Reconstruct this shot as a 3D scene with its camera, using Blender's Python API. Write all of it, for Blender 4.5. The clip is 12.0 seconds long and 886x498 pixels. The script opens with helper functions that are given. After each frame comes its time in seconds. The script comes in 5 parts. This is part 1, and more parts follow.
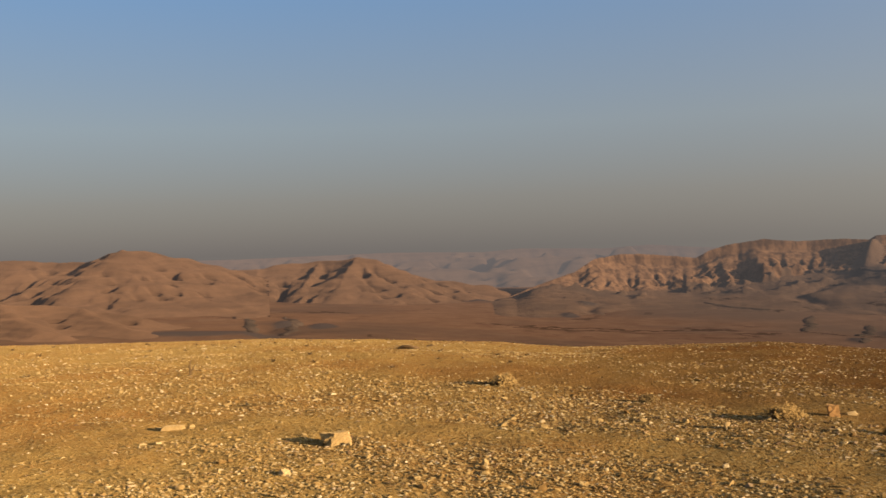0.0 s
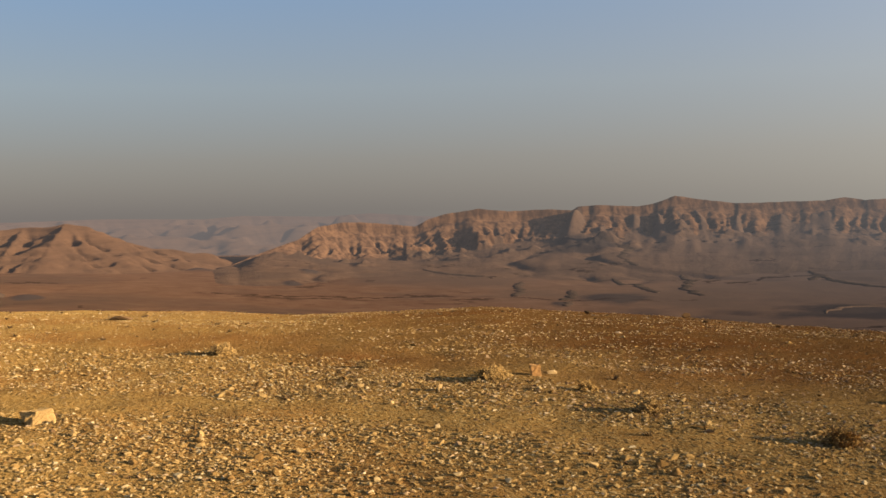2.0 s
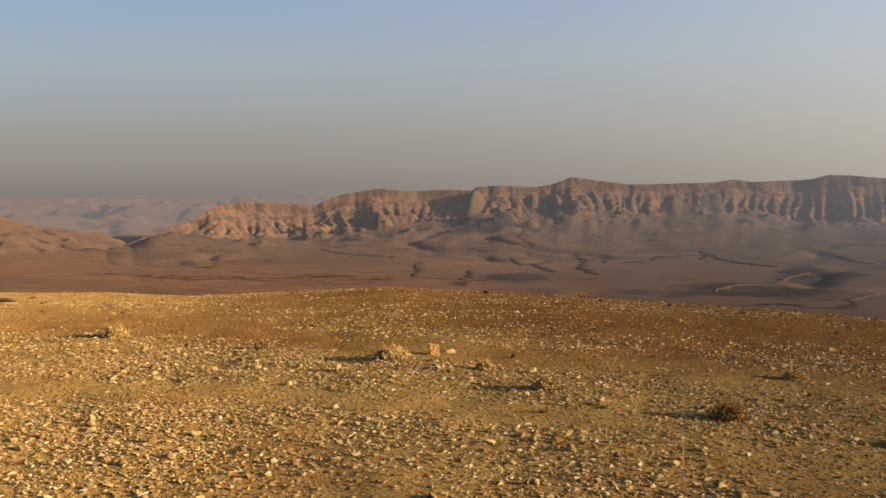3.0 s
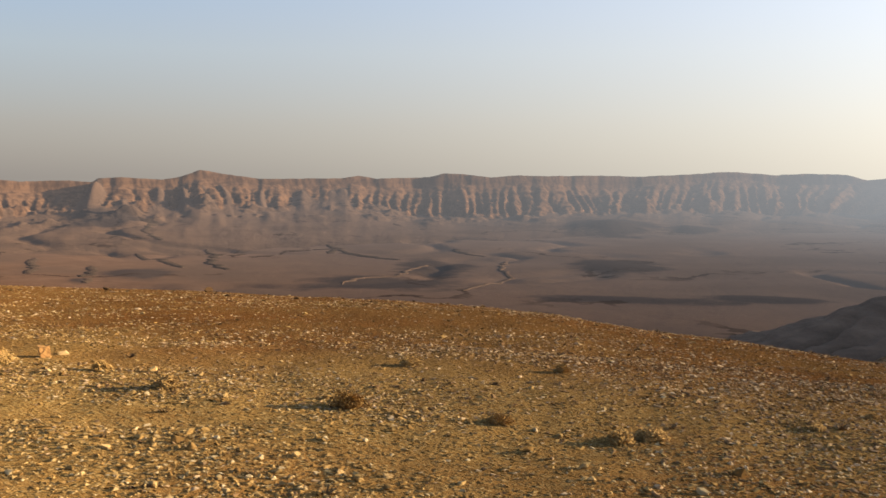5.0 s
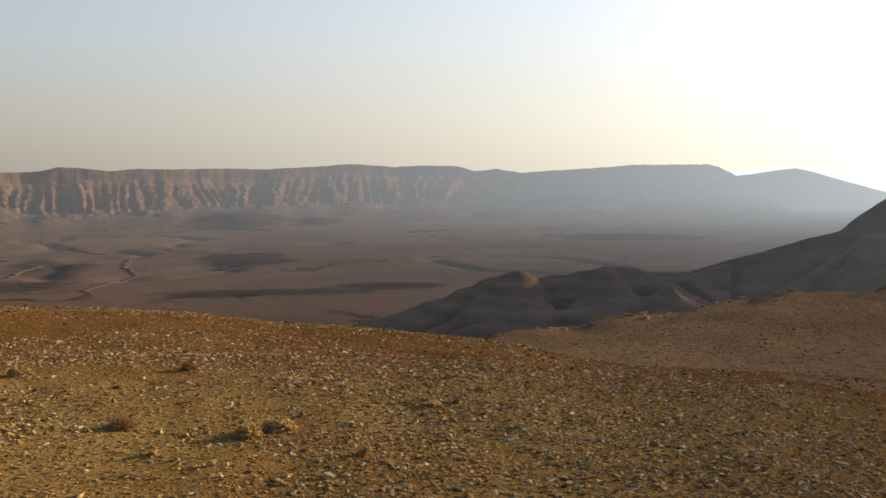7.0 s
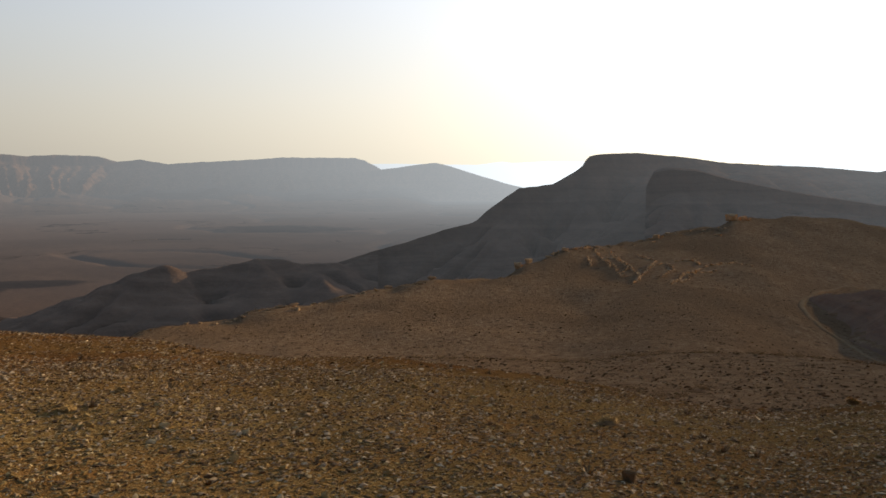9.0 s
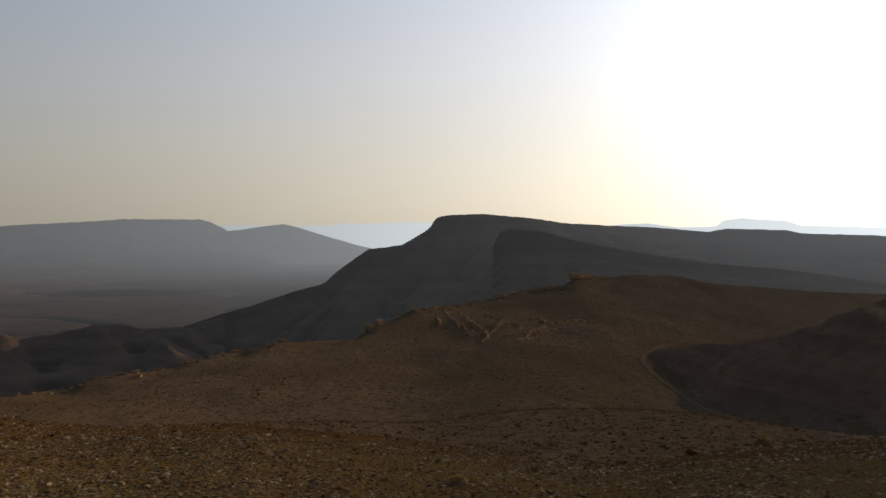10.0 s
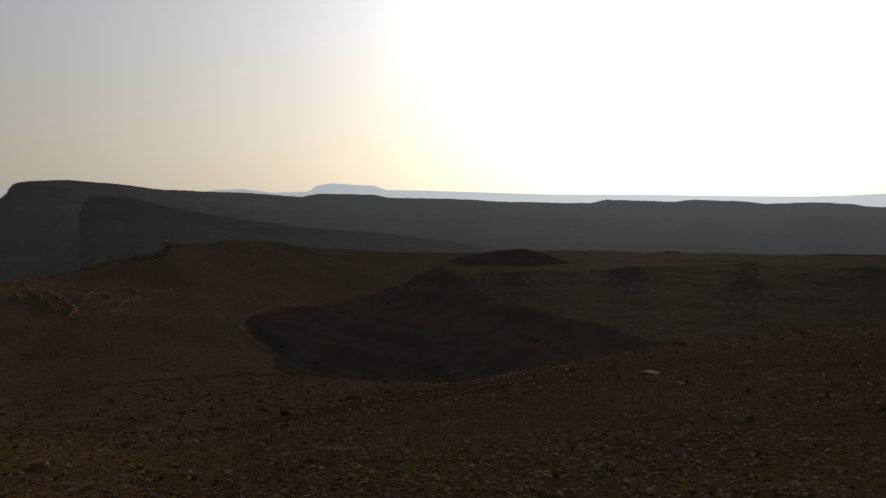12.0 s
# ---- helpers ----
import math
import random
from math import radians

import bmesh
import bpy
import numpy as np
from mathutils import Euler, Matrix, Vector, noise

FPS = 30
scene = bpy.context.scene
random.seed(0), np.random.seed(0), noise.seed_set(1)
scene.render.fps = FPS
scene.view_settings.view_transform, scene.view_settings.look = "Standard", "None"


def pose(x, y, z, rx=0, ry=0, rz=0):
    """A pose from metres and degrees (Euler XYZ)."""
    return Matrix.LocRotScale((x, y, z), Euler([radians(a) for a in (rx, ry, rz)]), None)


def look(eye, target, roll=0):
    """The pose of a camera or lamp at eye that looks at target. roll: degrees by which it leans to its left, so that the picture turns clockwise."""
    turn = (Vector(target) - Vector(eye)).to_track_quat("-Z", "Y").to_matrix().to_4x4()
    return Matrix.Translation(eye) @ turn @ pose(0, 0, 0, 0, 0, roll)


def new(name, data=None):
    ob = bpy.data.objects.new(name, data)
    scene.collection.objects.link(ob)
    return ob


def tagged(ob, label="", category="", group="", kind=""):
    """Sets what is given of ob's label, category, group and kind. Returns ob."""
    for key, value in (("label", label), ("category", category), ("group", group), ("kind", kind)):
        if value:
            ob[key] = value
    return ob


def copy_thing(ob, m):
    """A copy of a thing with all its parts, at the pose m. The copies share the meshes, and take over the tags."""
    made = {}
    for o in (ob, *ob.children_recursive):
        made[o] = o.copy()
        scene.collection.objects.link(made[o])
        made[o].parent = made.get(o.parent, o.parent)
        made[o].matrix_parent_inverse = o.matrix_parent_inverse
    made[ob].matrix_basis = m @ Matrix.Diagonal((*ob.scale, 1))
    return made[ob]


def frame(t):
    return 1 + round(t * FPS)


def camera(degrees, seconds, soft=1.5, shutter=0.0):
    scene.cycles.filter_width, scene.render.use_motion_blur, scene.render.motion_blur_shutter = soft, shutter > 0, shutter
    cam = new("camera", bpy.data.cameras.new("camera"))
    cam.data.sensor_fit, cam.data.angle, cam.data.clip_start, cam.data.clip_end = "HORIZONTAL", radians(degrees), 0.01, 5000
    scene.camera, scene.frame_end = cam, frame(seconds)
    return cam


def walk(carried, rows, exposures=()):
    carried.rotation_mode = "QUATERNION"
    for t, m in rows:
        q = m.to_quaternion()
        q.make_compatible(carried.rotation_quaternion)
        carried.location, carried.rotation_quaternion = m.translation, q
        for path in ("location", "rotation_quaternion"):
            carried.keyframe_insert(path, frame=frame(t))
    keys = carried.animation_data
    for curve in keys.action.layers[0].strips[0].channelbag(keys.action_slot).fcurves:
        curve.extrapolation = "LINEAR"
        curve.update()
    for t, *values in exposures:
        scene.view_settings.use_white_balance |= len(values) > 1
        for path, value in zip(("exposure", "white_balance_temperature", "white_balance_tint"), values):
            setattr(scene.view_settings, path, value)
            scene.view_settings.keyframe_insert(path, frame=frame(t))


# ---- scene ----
from mathutils.bvhtree import BVHTree

# ------------------------------------------------------------------ camera
# A person on a desert hilltop turns slowly to the right.
EYE = 1.62        # eye height over the ground
ARM = 0.14        # the camera swings round the body at this radius
cam = camera(47.19, 12.0, soft=1.5, shutter=0.2)


def bearing(az, r=1.0, z=0.0):
    """A point at a compass bearing (degrees clockwise from +y), distance and height."""
    a = radians(az)
    return Vector((r * math.sin(a), r * math.cos(a), z))


def held(az, pitch, roll):
    eye = bearing(az, ARM, EYE)
    return look(eye, eye + bearing(az, math.cos(radians(pitch)), math.sin(radians(pitch))), roll)


# seconds, bearing, pitch, roll
PATH = [(0, -4.27, -0.01, -1.90),
        (0.5, 0.09, -0.42, -1.02),
        (1, 4.43, -1.01, -1.05),
        (1.5, 8.29, -1.49, -1.40),
        (2, 11.23, -2.26, -1.37),
        (2.5, 14.27, -2.72, -1.67),
        (2.7, 15.05, -3.12, -1.40),
        (4.3, 30.53, -4.19, -0.28),
        (4.5, 32.66, -4.03, -0.15),
        (5, 37.60, -4.01, 0.08),
        (5.5, 43.31, -5.16, 0.17),
        (6, 48.84, -5.37, 0.51),
        (6.5, 53.24, -5.65, 0.61),
        (6.7, 55.51, -4.79, 0.38),
        (8.3, 68.89, -8.16, -1.53),
        (8.5, 71.66, -7.19, -0.60),
        (9, 78.02, -4.89, 0.40),
        (9.5, 81.46, -3.28, -0.19),
        (10, 86.49, -1.40, 0.25),
        (10.5, 91.65, -1.66, -0.31),
        (11, 96.77, -1.86, -0.73),
        (11.5, 101.85, -2.58, -0.43),
        (12, 109.07, -3.31, -0.10)]
walk(cam, [(t, held(a, p, r)) for t, a, p, r in PATH],
     [(0.0, 2.25, 6500, 10), (1.5, 2.35, 6500, 10), (2.5, 2.5, 6500, 10), (4.5, 2.93, 6500, 10), (5.5, 3.01, 6500, 10), (6.0, 3.08, 6600, 8), (6.5, 2.95, 6600, 8), (8.5, 2.58, 6620, 9), (9.0, 2.5, 6620, 9), (9.5, 2.3, 6620, 9), (10.0, 1.62, 6620, 9), (10.5, 1.05, 6650, 10), (12.0, 0.88, 6650, 10)])

# ------------------------------------------------------------------ sky and sun
SUN_AZ, SUN_EL = 123.0, 11.0
world = bpy.data.worlds.new("sky")
scene.world = world
world.use_nodes = True
wn, wl = world.node_tree.nodes, world.node_tree.links
sky = wn.new("ShaderNodeTexSky")
sky.sky_type = "NISHITA"
sky.sun_disc = False
sky.sun_elevation = radians(SUN_EL)
sky.sun_rotation = radians(SUN_AZ)
sky.altitude = 800
sky.air_density, sky.dust_density, sky.ozone_density = 1.0, 3.0, 1.0
# dust haze over the clear sky: brighter towards the sun, greyer and warmer towards the horizon
SUN_DIR = bearing(SUN_AZ, math.cos(radians(SUN_EL)), math.sin(radians(SUN_EL)))


def wmath(op, a, b):
    k = wn.new("ShaderNodeMath")
    k.operation = op
    for value, socket in ((a, k.inputs[0]), (b, k.inputs[1])):
        if isinstance(value, (int, float)):
            socket.default_value = value
        else:
            wl.new(value, socket)
    return k.outputs[0]


def wramp(stops, source):
    k = wn.new("ShaderNodeValToRGB")
    el = k.color_ramp.elements
    el[0].position, el[1].position = stops[0][0], stops[-1][0]
    for pos, _ in stops[1:-1]:
        el.new(pos)
    for e, (_, c) in zip(el, stops):
        e.color = (*c, 1)
    wl.new(source, k.inputs["Fac"])
    return k.outputs["Color"]


coord = wn.new("ShaderNodeTexCoord").outputs["Generated"]
dot = wn.new("ShaderNodeVectorMath")
dot.operation = "DOT_PRODUCT"
wl.new(coord, dot.inputs[0])
dot.inputs[1].default_value = SUN_DIR
near = wmath("MULTIPLY_ADD", dot.outputs["Value"], 0.5)
near.node.inputs[2].default_value = 0.5
near = wmath("MAXIMUM", near, 0.0)
glow = 0.02
for power, gain in ((2.0, 0.28), (3.0, 0.28), (8.0, 0.04), (14.0, 0.72), (45.0, 0.95), (160.0, 2.2)):
    glow = wmath("ADD", glow, wmath("MULTIPLY", wmath("POWER", near, power), gain))
calm = wmath("MULTIPLY", wmath("SUBTRACT", 1.0, near), 0.32)
sep = wn.new("ShaderNodeSeparateXYZ")
wl.new(coord, sep.inputs[0])
height = wmath("MAXIMUM", sep.outputs["Z"], 0.0)
away = wramp([(0.0, (0.27, 0.232, 0.232)), (0.05, (0.37, 0.335, 0.34)), (0.12, (0.46, 0.55, 0.64)), (0.25, (0.27, 0.55, 1.0)), (1.0, (0.15, 0.3, 0.7))], height)
toward = wramp([(0.0, (1.0, 0.95, 0.82)), (0.06, (1.0, 0.96, 0.89)), (0.15, (0.93, 0.945, 1.0)), (0.30, (0.74, 0.83, 1.0)), (1.0, (0.35, 0.5, 0.8))], height)


def wscale(colour, amount):
    k = wn.new("ShaderNodeVectorMath")
    k.operation = "SCALE"
    wl.new(colour, k.inputs[0])
    wl.new(amount, k.inputs["Scale"])
    return k.outputs[0]


lit = wn.new("ShaderNodeVectorMath")
lit.operation = "ADD"
wl.new(wscale(away, calm), lit.inputs[0])
wl.new(wscale(toward, glow), lit.inputs[1])
haze = wn.new("ShaderNodeBackground")
wl.new(lit.outputs[0], haze.inputs["Color"])
haze.inputs["Strength"].default_value = 0.315
back = wn["Background"]
wl.new(sky.outputs["Color"], back.inputs["Color"])
back.inputs["Strength"].default_value = 0.0045
both = wn.new("ShaderNodeAddShader")
wl.new(back.outputs[0], both.inputs[0])
wl.new(haze.outputs[0], both.inputs[1])
wl.new(both.outputs[0], wn["World Output"].inputs["Surface"])

lamp = bpy.data.lights.new("sun", "SUN")
lamp.energy, lamp.angle, lamp.color = 2.8, radians(0.6), (1.0, 0.78, 0.50)
sun = new("sun", lamp)
sun.matrix_world = look(bearing(SUN_AZ, 100 * math.cos(radians(SUN_EL)), 100 * math.sin(radians(SUN_EL))), (0, 0, 0))


# ------------------------------------------------------------------ number helpers
def table(az, pairs):
    """A smooth round-the-compass lookup in (bearing, value) pairs."""
    xs, ys = zip(*pairs)
    return np.interp(az, xs, ys, period=360)


def rounded(az, pairs, width=1.2):
    """The same lookup with the corners rounded off."""
    grid = np.arange(0, 360, 0.1)
    k = np.exp(-0.5 * (np.arange(-60, 61) * 0.1 / width) ** 2)
    v = table(grid, pairs)
    v = np.convolve(np.concatenate([v[-60:], v, v[:60]]), k / k.sum(), "valid")
    return np.interp(az, grid, v, period=360)


def step(a, b, x):
    t = np.clip((np.asarray(x, float) - a) / (b - a), 0, 1)
    return t * t * (3 - 2 * t)


def hash2(i, j, seed):
    n = (i.astype(np.int64) * 374761393 + j.astype(np.int64) * 668265263 + seed * 1442695041) & 0xFFFFFFFF
    n = ((n ^ (n >> 13)) * 1274126177) & 0xFFFFFFFF
    return ((n ^ (n >> 16)) & 0xFFFF) / 65535.0


def value_noise(x, y, seed=0):
    x, y = np.broadcast_arrays(np.asarray(x, float), np.asarray(y, float))
    i, j = np.floor(x), np.floor(y)
    u, v = x - i, y - j
    u, v = u * u * (3 - 2 * u), v * v * (3 - 2 * v)
    a, b = hash2(i, j, seed), hash2(i + 1, j, seed)
    c, d = hash2(i, j + 1, seed), hash2(i + 1, j + 1, seed)
    return (a + (b - a) * u) * (1 - v) + (c + (d - c) * u) * v


def fbm(x, y, octaves=4, seed=0):
    """Fractal noise round zero, about -0.5 to 0.5."""
    total, amp, norm = 0, 1.0, 0
    for k in range(octaves):
        total = total + amp * (value_noise(x * 2 ** k, y * 2 ** k, seed + k) - 0.5)
        norm += amp
        amp *= 0.5
    return total / norm


def ridged(x, y, octaves=3, seed=0):
    """Noise with sharp crests, 0 to 1."""
    total, amp, norm = 0, 1.0, 0
    for k in range(octaves):
        total = total + amp * (1 - np.abs(2 * value_noise(x * 2 ** k, y * 2 ** k, seed + k) - 1))
        norm += amp
        amp *= 0.5
    return total / norm


# ------------------------------------------------------------------ materials
def shader(name):
    m = bpy.data.materials.new(name)
    m.use_nodes = True
    t = m.node_tree
    return m, t.nodes, t.links, t.nodes["Principled BSDF"]


def ramp(n, stops):
    r = n.new("ShaderNodeValToRGB")
    el = r.color_ramp.elements
    el[0].position, el[1].position = stops[0][0], stops[-1][0]
    for pos, _ in stops[1:-1]:
        el.new(pos)
    for e, (_, c) in zip(el, stops):
        e.color = (*c, 1)
    return r


def noise_node(n, l, source, scale, detail=6, rough=0.6):
    k = n.new("ShaderNodeTexNoise")
    k.inputs["Scale"].default_value = scale
    k.inputs["Detail"].default_value = detail
    k.inputs["Roughness"].default_value = rough
    l.new(source, k.inputs["Vector"])
    return k


def mixer(n, l, fac, a, b, mode="MIX"):
    k = n.new("ShaderNodeMix")
    k.data_type, k.blend_type = "RGBA", mode
    for value, socket in ((fac, k.inputs[0]), (a, k.inputs[6]), (b, k.inputs[7])):
        if isinstance(value, (int, float)):
            socket.default_value = value
        elif isinstance(value, tuple):
            socket.default_value = (*value, 1)
        else:
            l.new(value, socket)
    return k.outputs[2]


# the level of the crater floor under the eye, by bearing
SANDS = [(-30, -112), (-10, -135), (5, -165), (20, -181), (75, -184), (95, -150), (180, -110)]


def floor_reach(az, el):
    """How far off a sight line meets the crater floor."""
    return float(-rounded(az, SANDS, 2)) / math.tan(radians(-el))


# dark spreads on the crater floor, basalt rubble and painted shade of slopes: bearing, sight angle, half width in
# degrees, half length and rise in metres
DARK_SPREADS = [(47.0, -2.98, 2.2, 300, 22), (47.3, -4.83, 2.3, 150, 4), (20.6, -5.2, 1.5, 100, 4), (48.0, -6.7, 4.6, 50, 2), (55.8, -6.45, 3.0, 40, 2), (51.5, -2.95, 1.2, 130, 8),
                  (17.8, -5.45, 0.6, 50, 3), (37.3, -4.9, 1.8, 150, 0), (34.0, -5.85, 4.0, 100, 0), (3.7, -3.5, 0.6, 60, 5), (2.7, -3.9, 0.5, 50, 3), (58.0, -1.75, 1.6, 200, 20), (69.3, -3.75, 3.5, 130, 0),
                  (61.6, -1.6, 1.2, 200, 22), (-18.0, -4.15, 3.6, 60, 3), (-13.2, -3.85, 0.7, 80, 5), (-11.2, -4.05, 0.6, 60, 4), (-5.0, -2.8, 1.0, 120, 9), (-2.3, -3.0, 0.8, 100, 8), (18.8, -3.2, 1.6, 120, 10)]


def earth(name, tones, patch, patch_scale, grain_scale, bump_scale, bump=0.5, dist=0.02, rough=0.95, sheen=0.0, gloss=0.04, gravel=None, pebbles=False, dots=0.0, veins=0.0, basalt=False, greyer=None):
    """Soil or rock: three tones in fine noise, a second tone in patches, grain and relief. Scales per metre."""
    m, n, l, b = shader(name)
    pos = n.new("ShaderNodeNewGeometry").outputs["Position"]
    big = noise_node(n, l, pos, patch_scale, 5)
    fine = noise_node(n, l, pos, grain_scale, 8, 0.7)
    tone = ramp(n, [(0.32, tones[0]), (0.5, tones[1]), (0.68, tones[2])])
    l.new(fine.outputs["Fac"], tone.inputs["Fac"])
    where = ramp(n, [(0.45, (0, 0, 0)), (0.62, (1, 1, 1))])
    l.new(big.outputs["Fac"], where.inputs["Fac"])
    col = mixer(n, l, where.outputs["Color"], tone.outputs["Color"], mixer(n, l, 0.75, tone.outputs["Color"], patch))
    lift = None
    # greyer, paler tone eastward puts part of the haze into the base colour
    if greyer:
        east = n.new("ShaderNodeSeparateXYZ")
        l.new(pos, east.inputs[0])
        drift = n.new("ShaderNodeMath")
        drift.operation = "MULTIPLY_ADD"
        l.new(big.outputs["Fac"], drift.inputs[0])
        drift.inputs[1].default_value = 900.0
        l.new(east.outputs["X"], drift.inputs[2])
        share_ = n.new("ShaderNodeMapRange")
        l.new(drift.outputs[0], share_.inputs["Value"])
        share_.inputs["From Min"].default_value, share_.inputs["From Max"].default_value = 700.0, 1900.0
        grey = mixer(n, l, where.outputs["Color"], greyer, tuple(c * 0.8 for c in greyer))
        col = mixer(n, l, share_.outputs[0], col, grey)
    if dots:
        cell = n.new("ShaderNodeTexVoronoi")
        cell.inputs["Scale"].default_value = dots
        l.new(pos, cell.inputs["Vector"])
        tuft = n.new("ShaderNodeMapRange")
        l.new(cell.outputs["Distance"], tuft.inputs["Value"])
        tuft.inputs["From Min"].default_value, tuft.inputs["From Max"].default_value = 0.20, 0.10
        col = mixer(n, l, tuft.outputs[0], col, tuple(c * 0.6 for c in tones[0]))
    if basalt:
        warp = noise_node(n, l, pos, 0.007, 5, 0.65)
        for a, e, wide, long, _ in DARK_SPREADS:
            far = floor_reach(a, e)
            mid_ = bearing(a, far)
            shift = n.new("ShaderNodeVectorMath")
            shift.operation = "SUBTRACT"
            l.new(pos, shift.inputs[0])
            shift.inputs[1].default_value = mid_
            turn = n.new("ShaderNodeMapping")
            turn.vector_type = "POINT"
            turn.inputs["Rotation"].default_value = (0, 0, radians(a))
            l.new(shift.outputs[0], turn.inputs["Vector"])
            squeeze = n.new("ShaderNodeVectorMath")
            squeeze.operation = "MULTIPLY"
            l.new(turn.outputs[0], squeeze.inputs[0])
            squeeze.inputs[1].default_value = (1 / (far * math.radians(wide)), 1 / long, 0)
            length = n.new("ShaderNodeVectorMath")
            length.operation = "LENGTH"
            l.new(squeeze.outputs[0], length.inputs[0])
            ragged = n.new("ShaderNodeMath")
            ragged.operation = "MULTIPLY_ADD"
            l.new(warp.outputs["Fac"], ragged.inputs[0])
            ragged.inputs[1].default_value = 2.6
            l.new(length.outputs["Value"], ragged.inputs[2])
            there = n.new("ShaderNodeMapRange")
            l.new(ragged.outputs[0], there.inputs["Value"])
            there.inputs["From Min"].default_value, there.inputs["From Max"].default_value = 2.65, 2.15
            there.inputs["To Max"].default_value = 0.86
            # dark basalt colour, which also paints the shade of some hummocks
            col = mixer(n, l, there.outputs[0], col, (0.026, 0.020, 0.018))
    if veins:
        # dry stream beds with dark gravel and scrub, and spreads of dark pebbles
        for size, wide, deep in ((veins, 0.010, 0.8),):
            bed = noise_node(n, l, pos, size, 6, 0.58)
            off = n.new("ShaderNodeMath")
            off.operation = "COMPARE"
            l.new(bed.outputs["Fac"], off.inputs[0])
            off.inputs[1].default_value, off.inputs[2].default_value = 0.5, wide
            patchy = noise_node(n, l, pos, size * 2.1, 3)
            some = n.new("ShaderNodeMapRange")
            l.new(patchy.outputs["Fac"], some.inputs["Value"])
            some.inputs["From Min"].default_value, some.inputs["From Max"].default_value = 0.5, 0.6
            some.inputs["To Max"].default_value = deep
            amount = n.new("ShaderNodeMath")
            amount.operation = "MULTIPLY"
            l.new(off.outputs[0], amount.inputs[0])
            l.new(some.outputs[0], amount.inputs[1])
            col = mixer(n, l, amount.outputs[0], col, tuple(c * 0.35 for c in tones[0]))
    if pebbles:
        for scale, share in ((15, 0.42), (32, 0.5), (60, 0.5)):
            cell = n.new("ShaderNodeTexVoronoi")
            cell.inputs["Scale"].default_value = scale
            l.new(pos, cell.inputs["Vector"])
            split = n.new("ShaderNodeSeparateColor")
            l.new(cell.outputs["Color"], split.inputs[0])
            dome = n.new("ShaderNodeMapRange")
            l.new(cell.outputs["Distance"], dome.inputs["Value"])
            dome.inputs["From Min"].default_value, dome.inputs["From Max"].default_value = 0.5, 0.15
            there = n.new("ShaderNodeMath")
            there.operation = "LESS_THAN"
            l.new(split.outputs[0], there.inputs[0])
            there.inputs[1].default_value = share
            mask = n.new("ShaderNodeMath")
            mask.operation = "MULTIPLY"
            l.new(dome.outputs[0], mask.inputs[0])
            l.new(there.outputs[0], mask.inputs[1])
            tone2 = ramp(n, [(0.0, tones[0]), (0.5, tones[2]), (1.0, tuple(c * k for c, k in zip(tones[2], (1.15, 1.25, 1.6))))])
            l.new(split.outputs[1], tone2.inputs["Fac"])
            col = mixer(n, l, mask.outputs[0], col, tone2.outputs["Color"])
            tall = n.new("ShaderNodeMath")
            tall.operation = "MULTIPLY_ADD"
            l.new(mask.outputs[0], tall.inputs[0])
            tall.inputs[1].default_value = 12 / scale
            tall.inputs[2].default_value = 0
            if lift:
                l.new(lift, tall.inputs[2])
            lift = tall.outputs[0]
    # browner gravel to the right, darkened further in place of backlit shade
    if gravel:
        line = n.new("ShaderNodeMath")
        line.operation = "MULTIPLY_ADD"
        l.new(big.outputs["Fac"], line.inputs[0])
        line.inputs[1].default_value = 5.0
        tilt = n.new("ShaderNodeVectorMath")
        tilt.operation = "DOT_PRODUCT"
        l.new(pos, tilt.inputs[0])
        tilt.inputs[1].default_value = (0.985, -0.17, 0)
        l.new(tilt.outputs["Value"], line.inputs[2])
        edge = n.new("ShaderNodeMapRange")
        l.new(line.outputs[0], edge.inputs["Value"])
        edge.inputs["From Min"].default_value, edge.inputs["From Max"].default_value = -3.0, 6.5
        col = mixer(n, l, edge.outputs[0], col, mixer(n, l, 0.85, col, gravel, "MULTIPLY"))
        ring = n.new("ShaderNodeVectorMath")
        ring.operation = "LENGTH"
        l.new(pos, ring.inputs[0])
        rough_edge = n.new("ShaderNodeMath")
        rough_edge.operation = "MULTIPLY_ADD"
        l.new(big.outputs["Fac"], rough_edge.inputs[0])
        rough_edge.inputs[1].default_value = 9.0
        l.new(ring.outputs["Value"], rough_edge.inputs[2])
        crest = n.new("ShaderNodeMapRange")
        l.new(rough_edge.outputs[0], crest.inputs["Value"])
        crest.inputs["From Min"].default_value, crest.inputs["From Max"].default_value = 12.0, 19.0
        side = n.new("ShaderNodeMapRange")
        l.new(line.outputs[0], side.inputs["Value"])
        side.inputs["From Min"].default_value, side.inputs["From Max"].default_value = -10.0, 5.0
        share = n.new("ShaderNodeMath")
        share.operation = "MULTIPLY"
        l.new(crest.outputs[0], share.inputs[0])
        l.new(side.outputs[0], share.inputs[1])
        col = mixer(n, l, share.outputs[0], col, mixer(n, l, 0.85, col, (0.56, 0.45, 0.42), "MULTIPLY"))
    l.new(col, b.inputs["Base Color"])
    b.inputs["Roughness"].default_value = rough
    b.inputs["Diffuse Roughness"].default_value = 1.0
    b.inputs["Specular IOR Level"].default_value = gloss
    b.inputs["Sheen Weight"].default_value = sheen
    rel = noise_node(n, l, pos, bump_scale, 8, 0.65)
    bp = n.new("ShaderNodeBump")
    bp.inputs["Strength"].default_value, bp.inputs["Distance"].default_value = bump, dist
    l.new(rel.outputs["Fac"], bp.inputs["Height"])
    if lift:
        bp2 = n.new("ShaderNodeBump")
        bp2.inputs["Strength"].default_value, bp2.inputs["Distance"].default_value = 1.0, 0.035
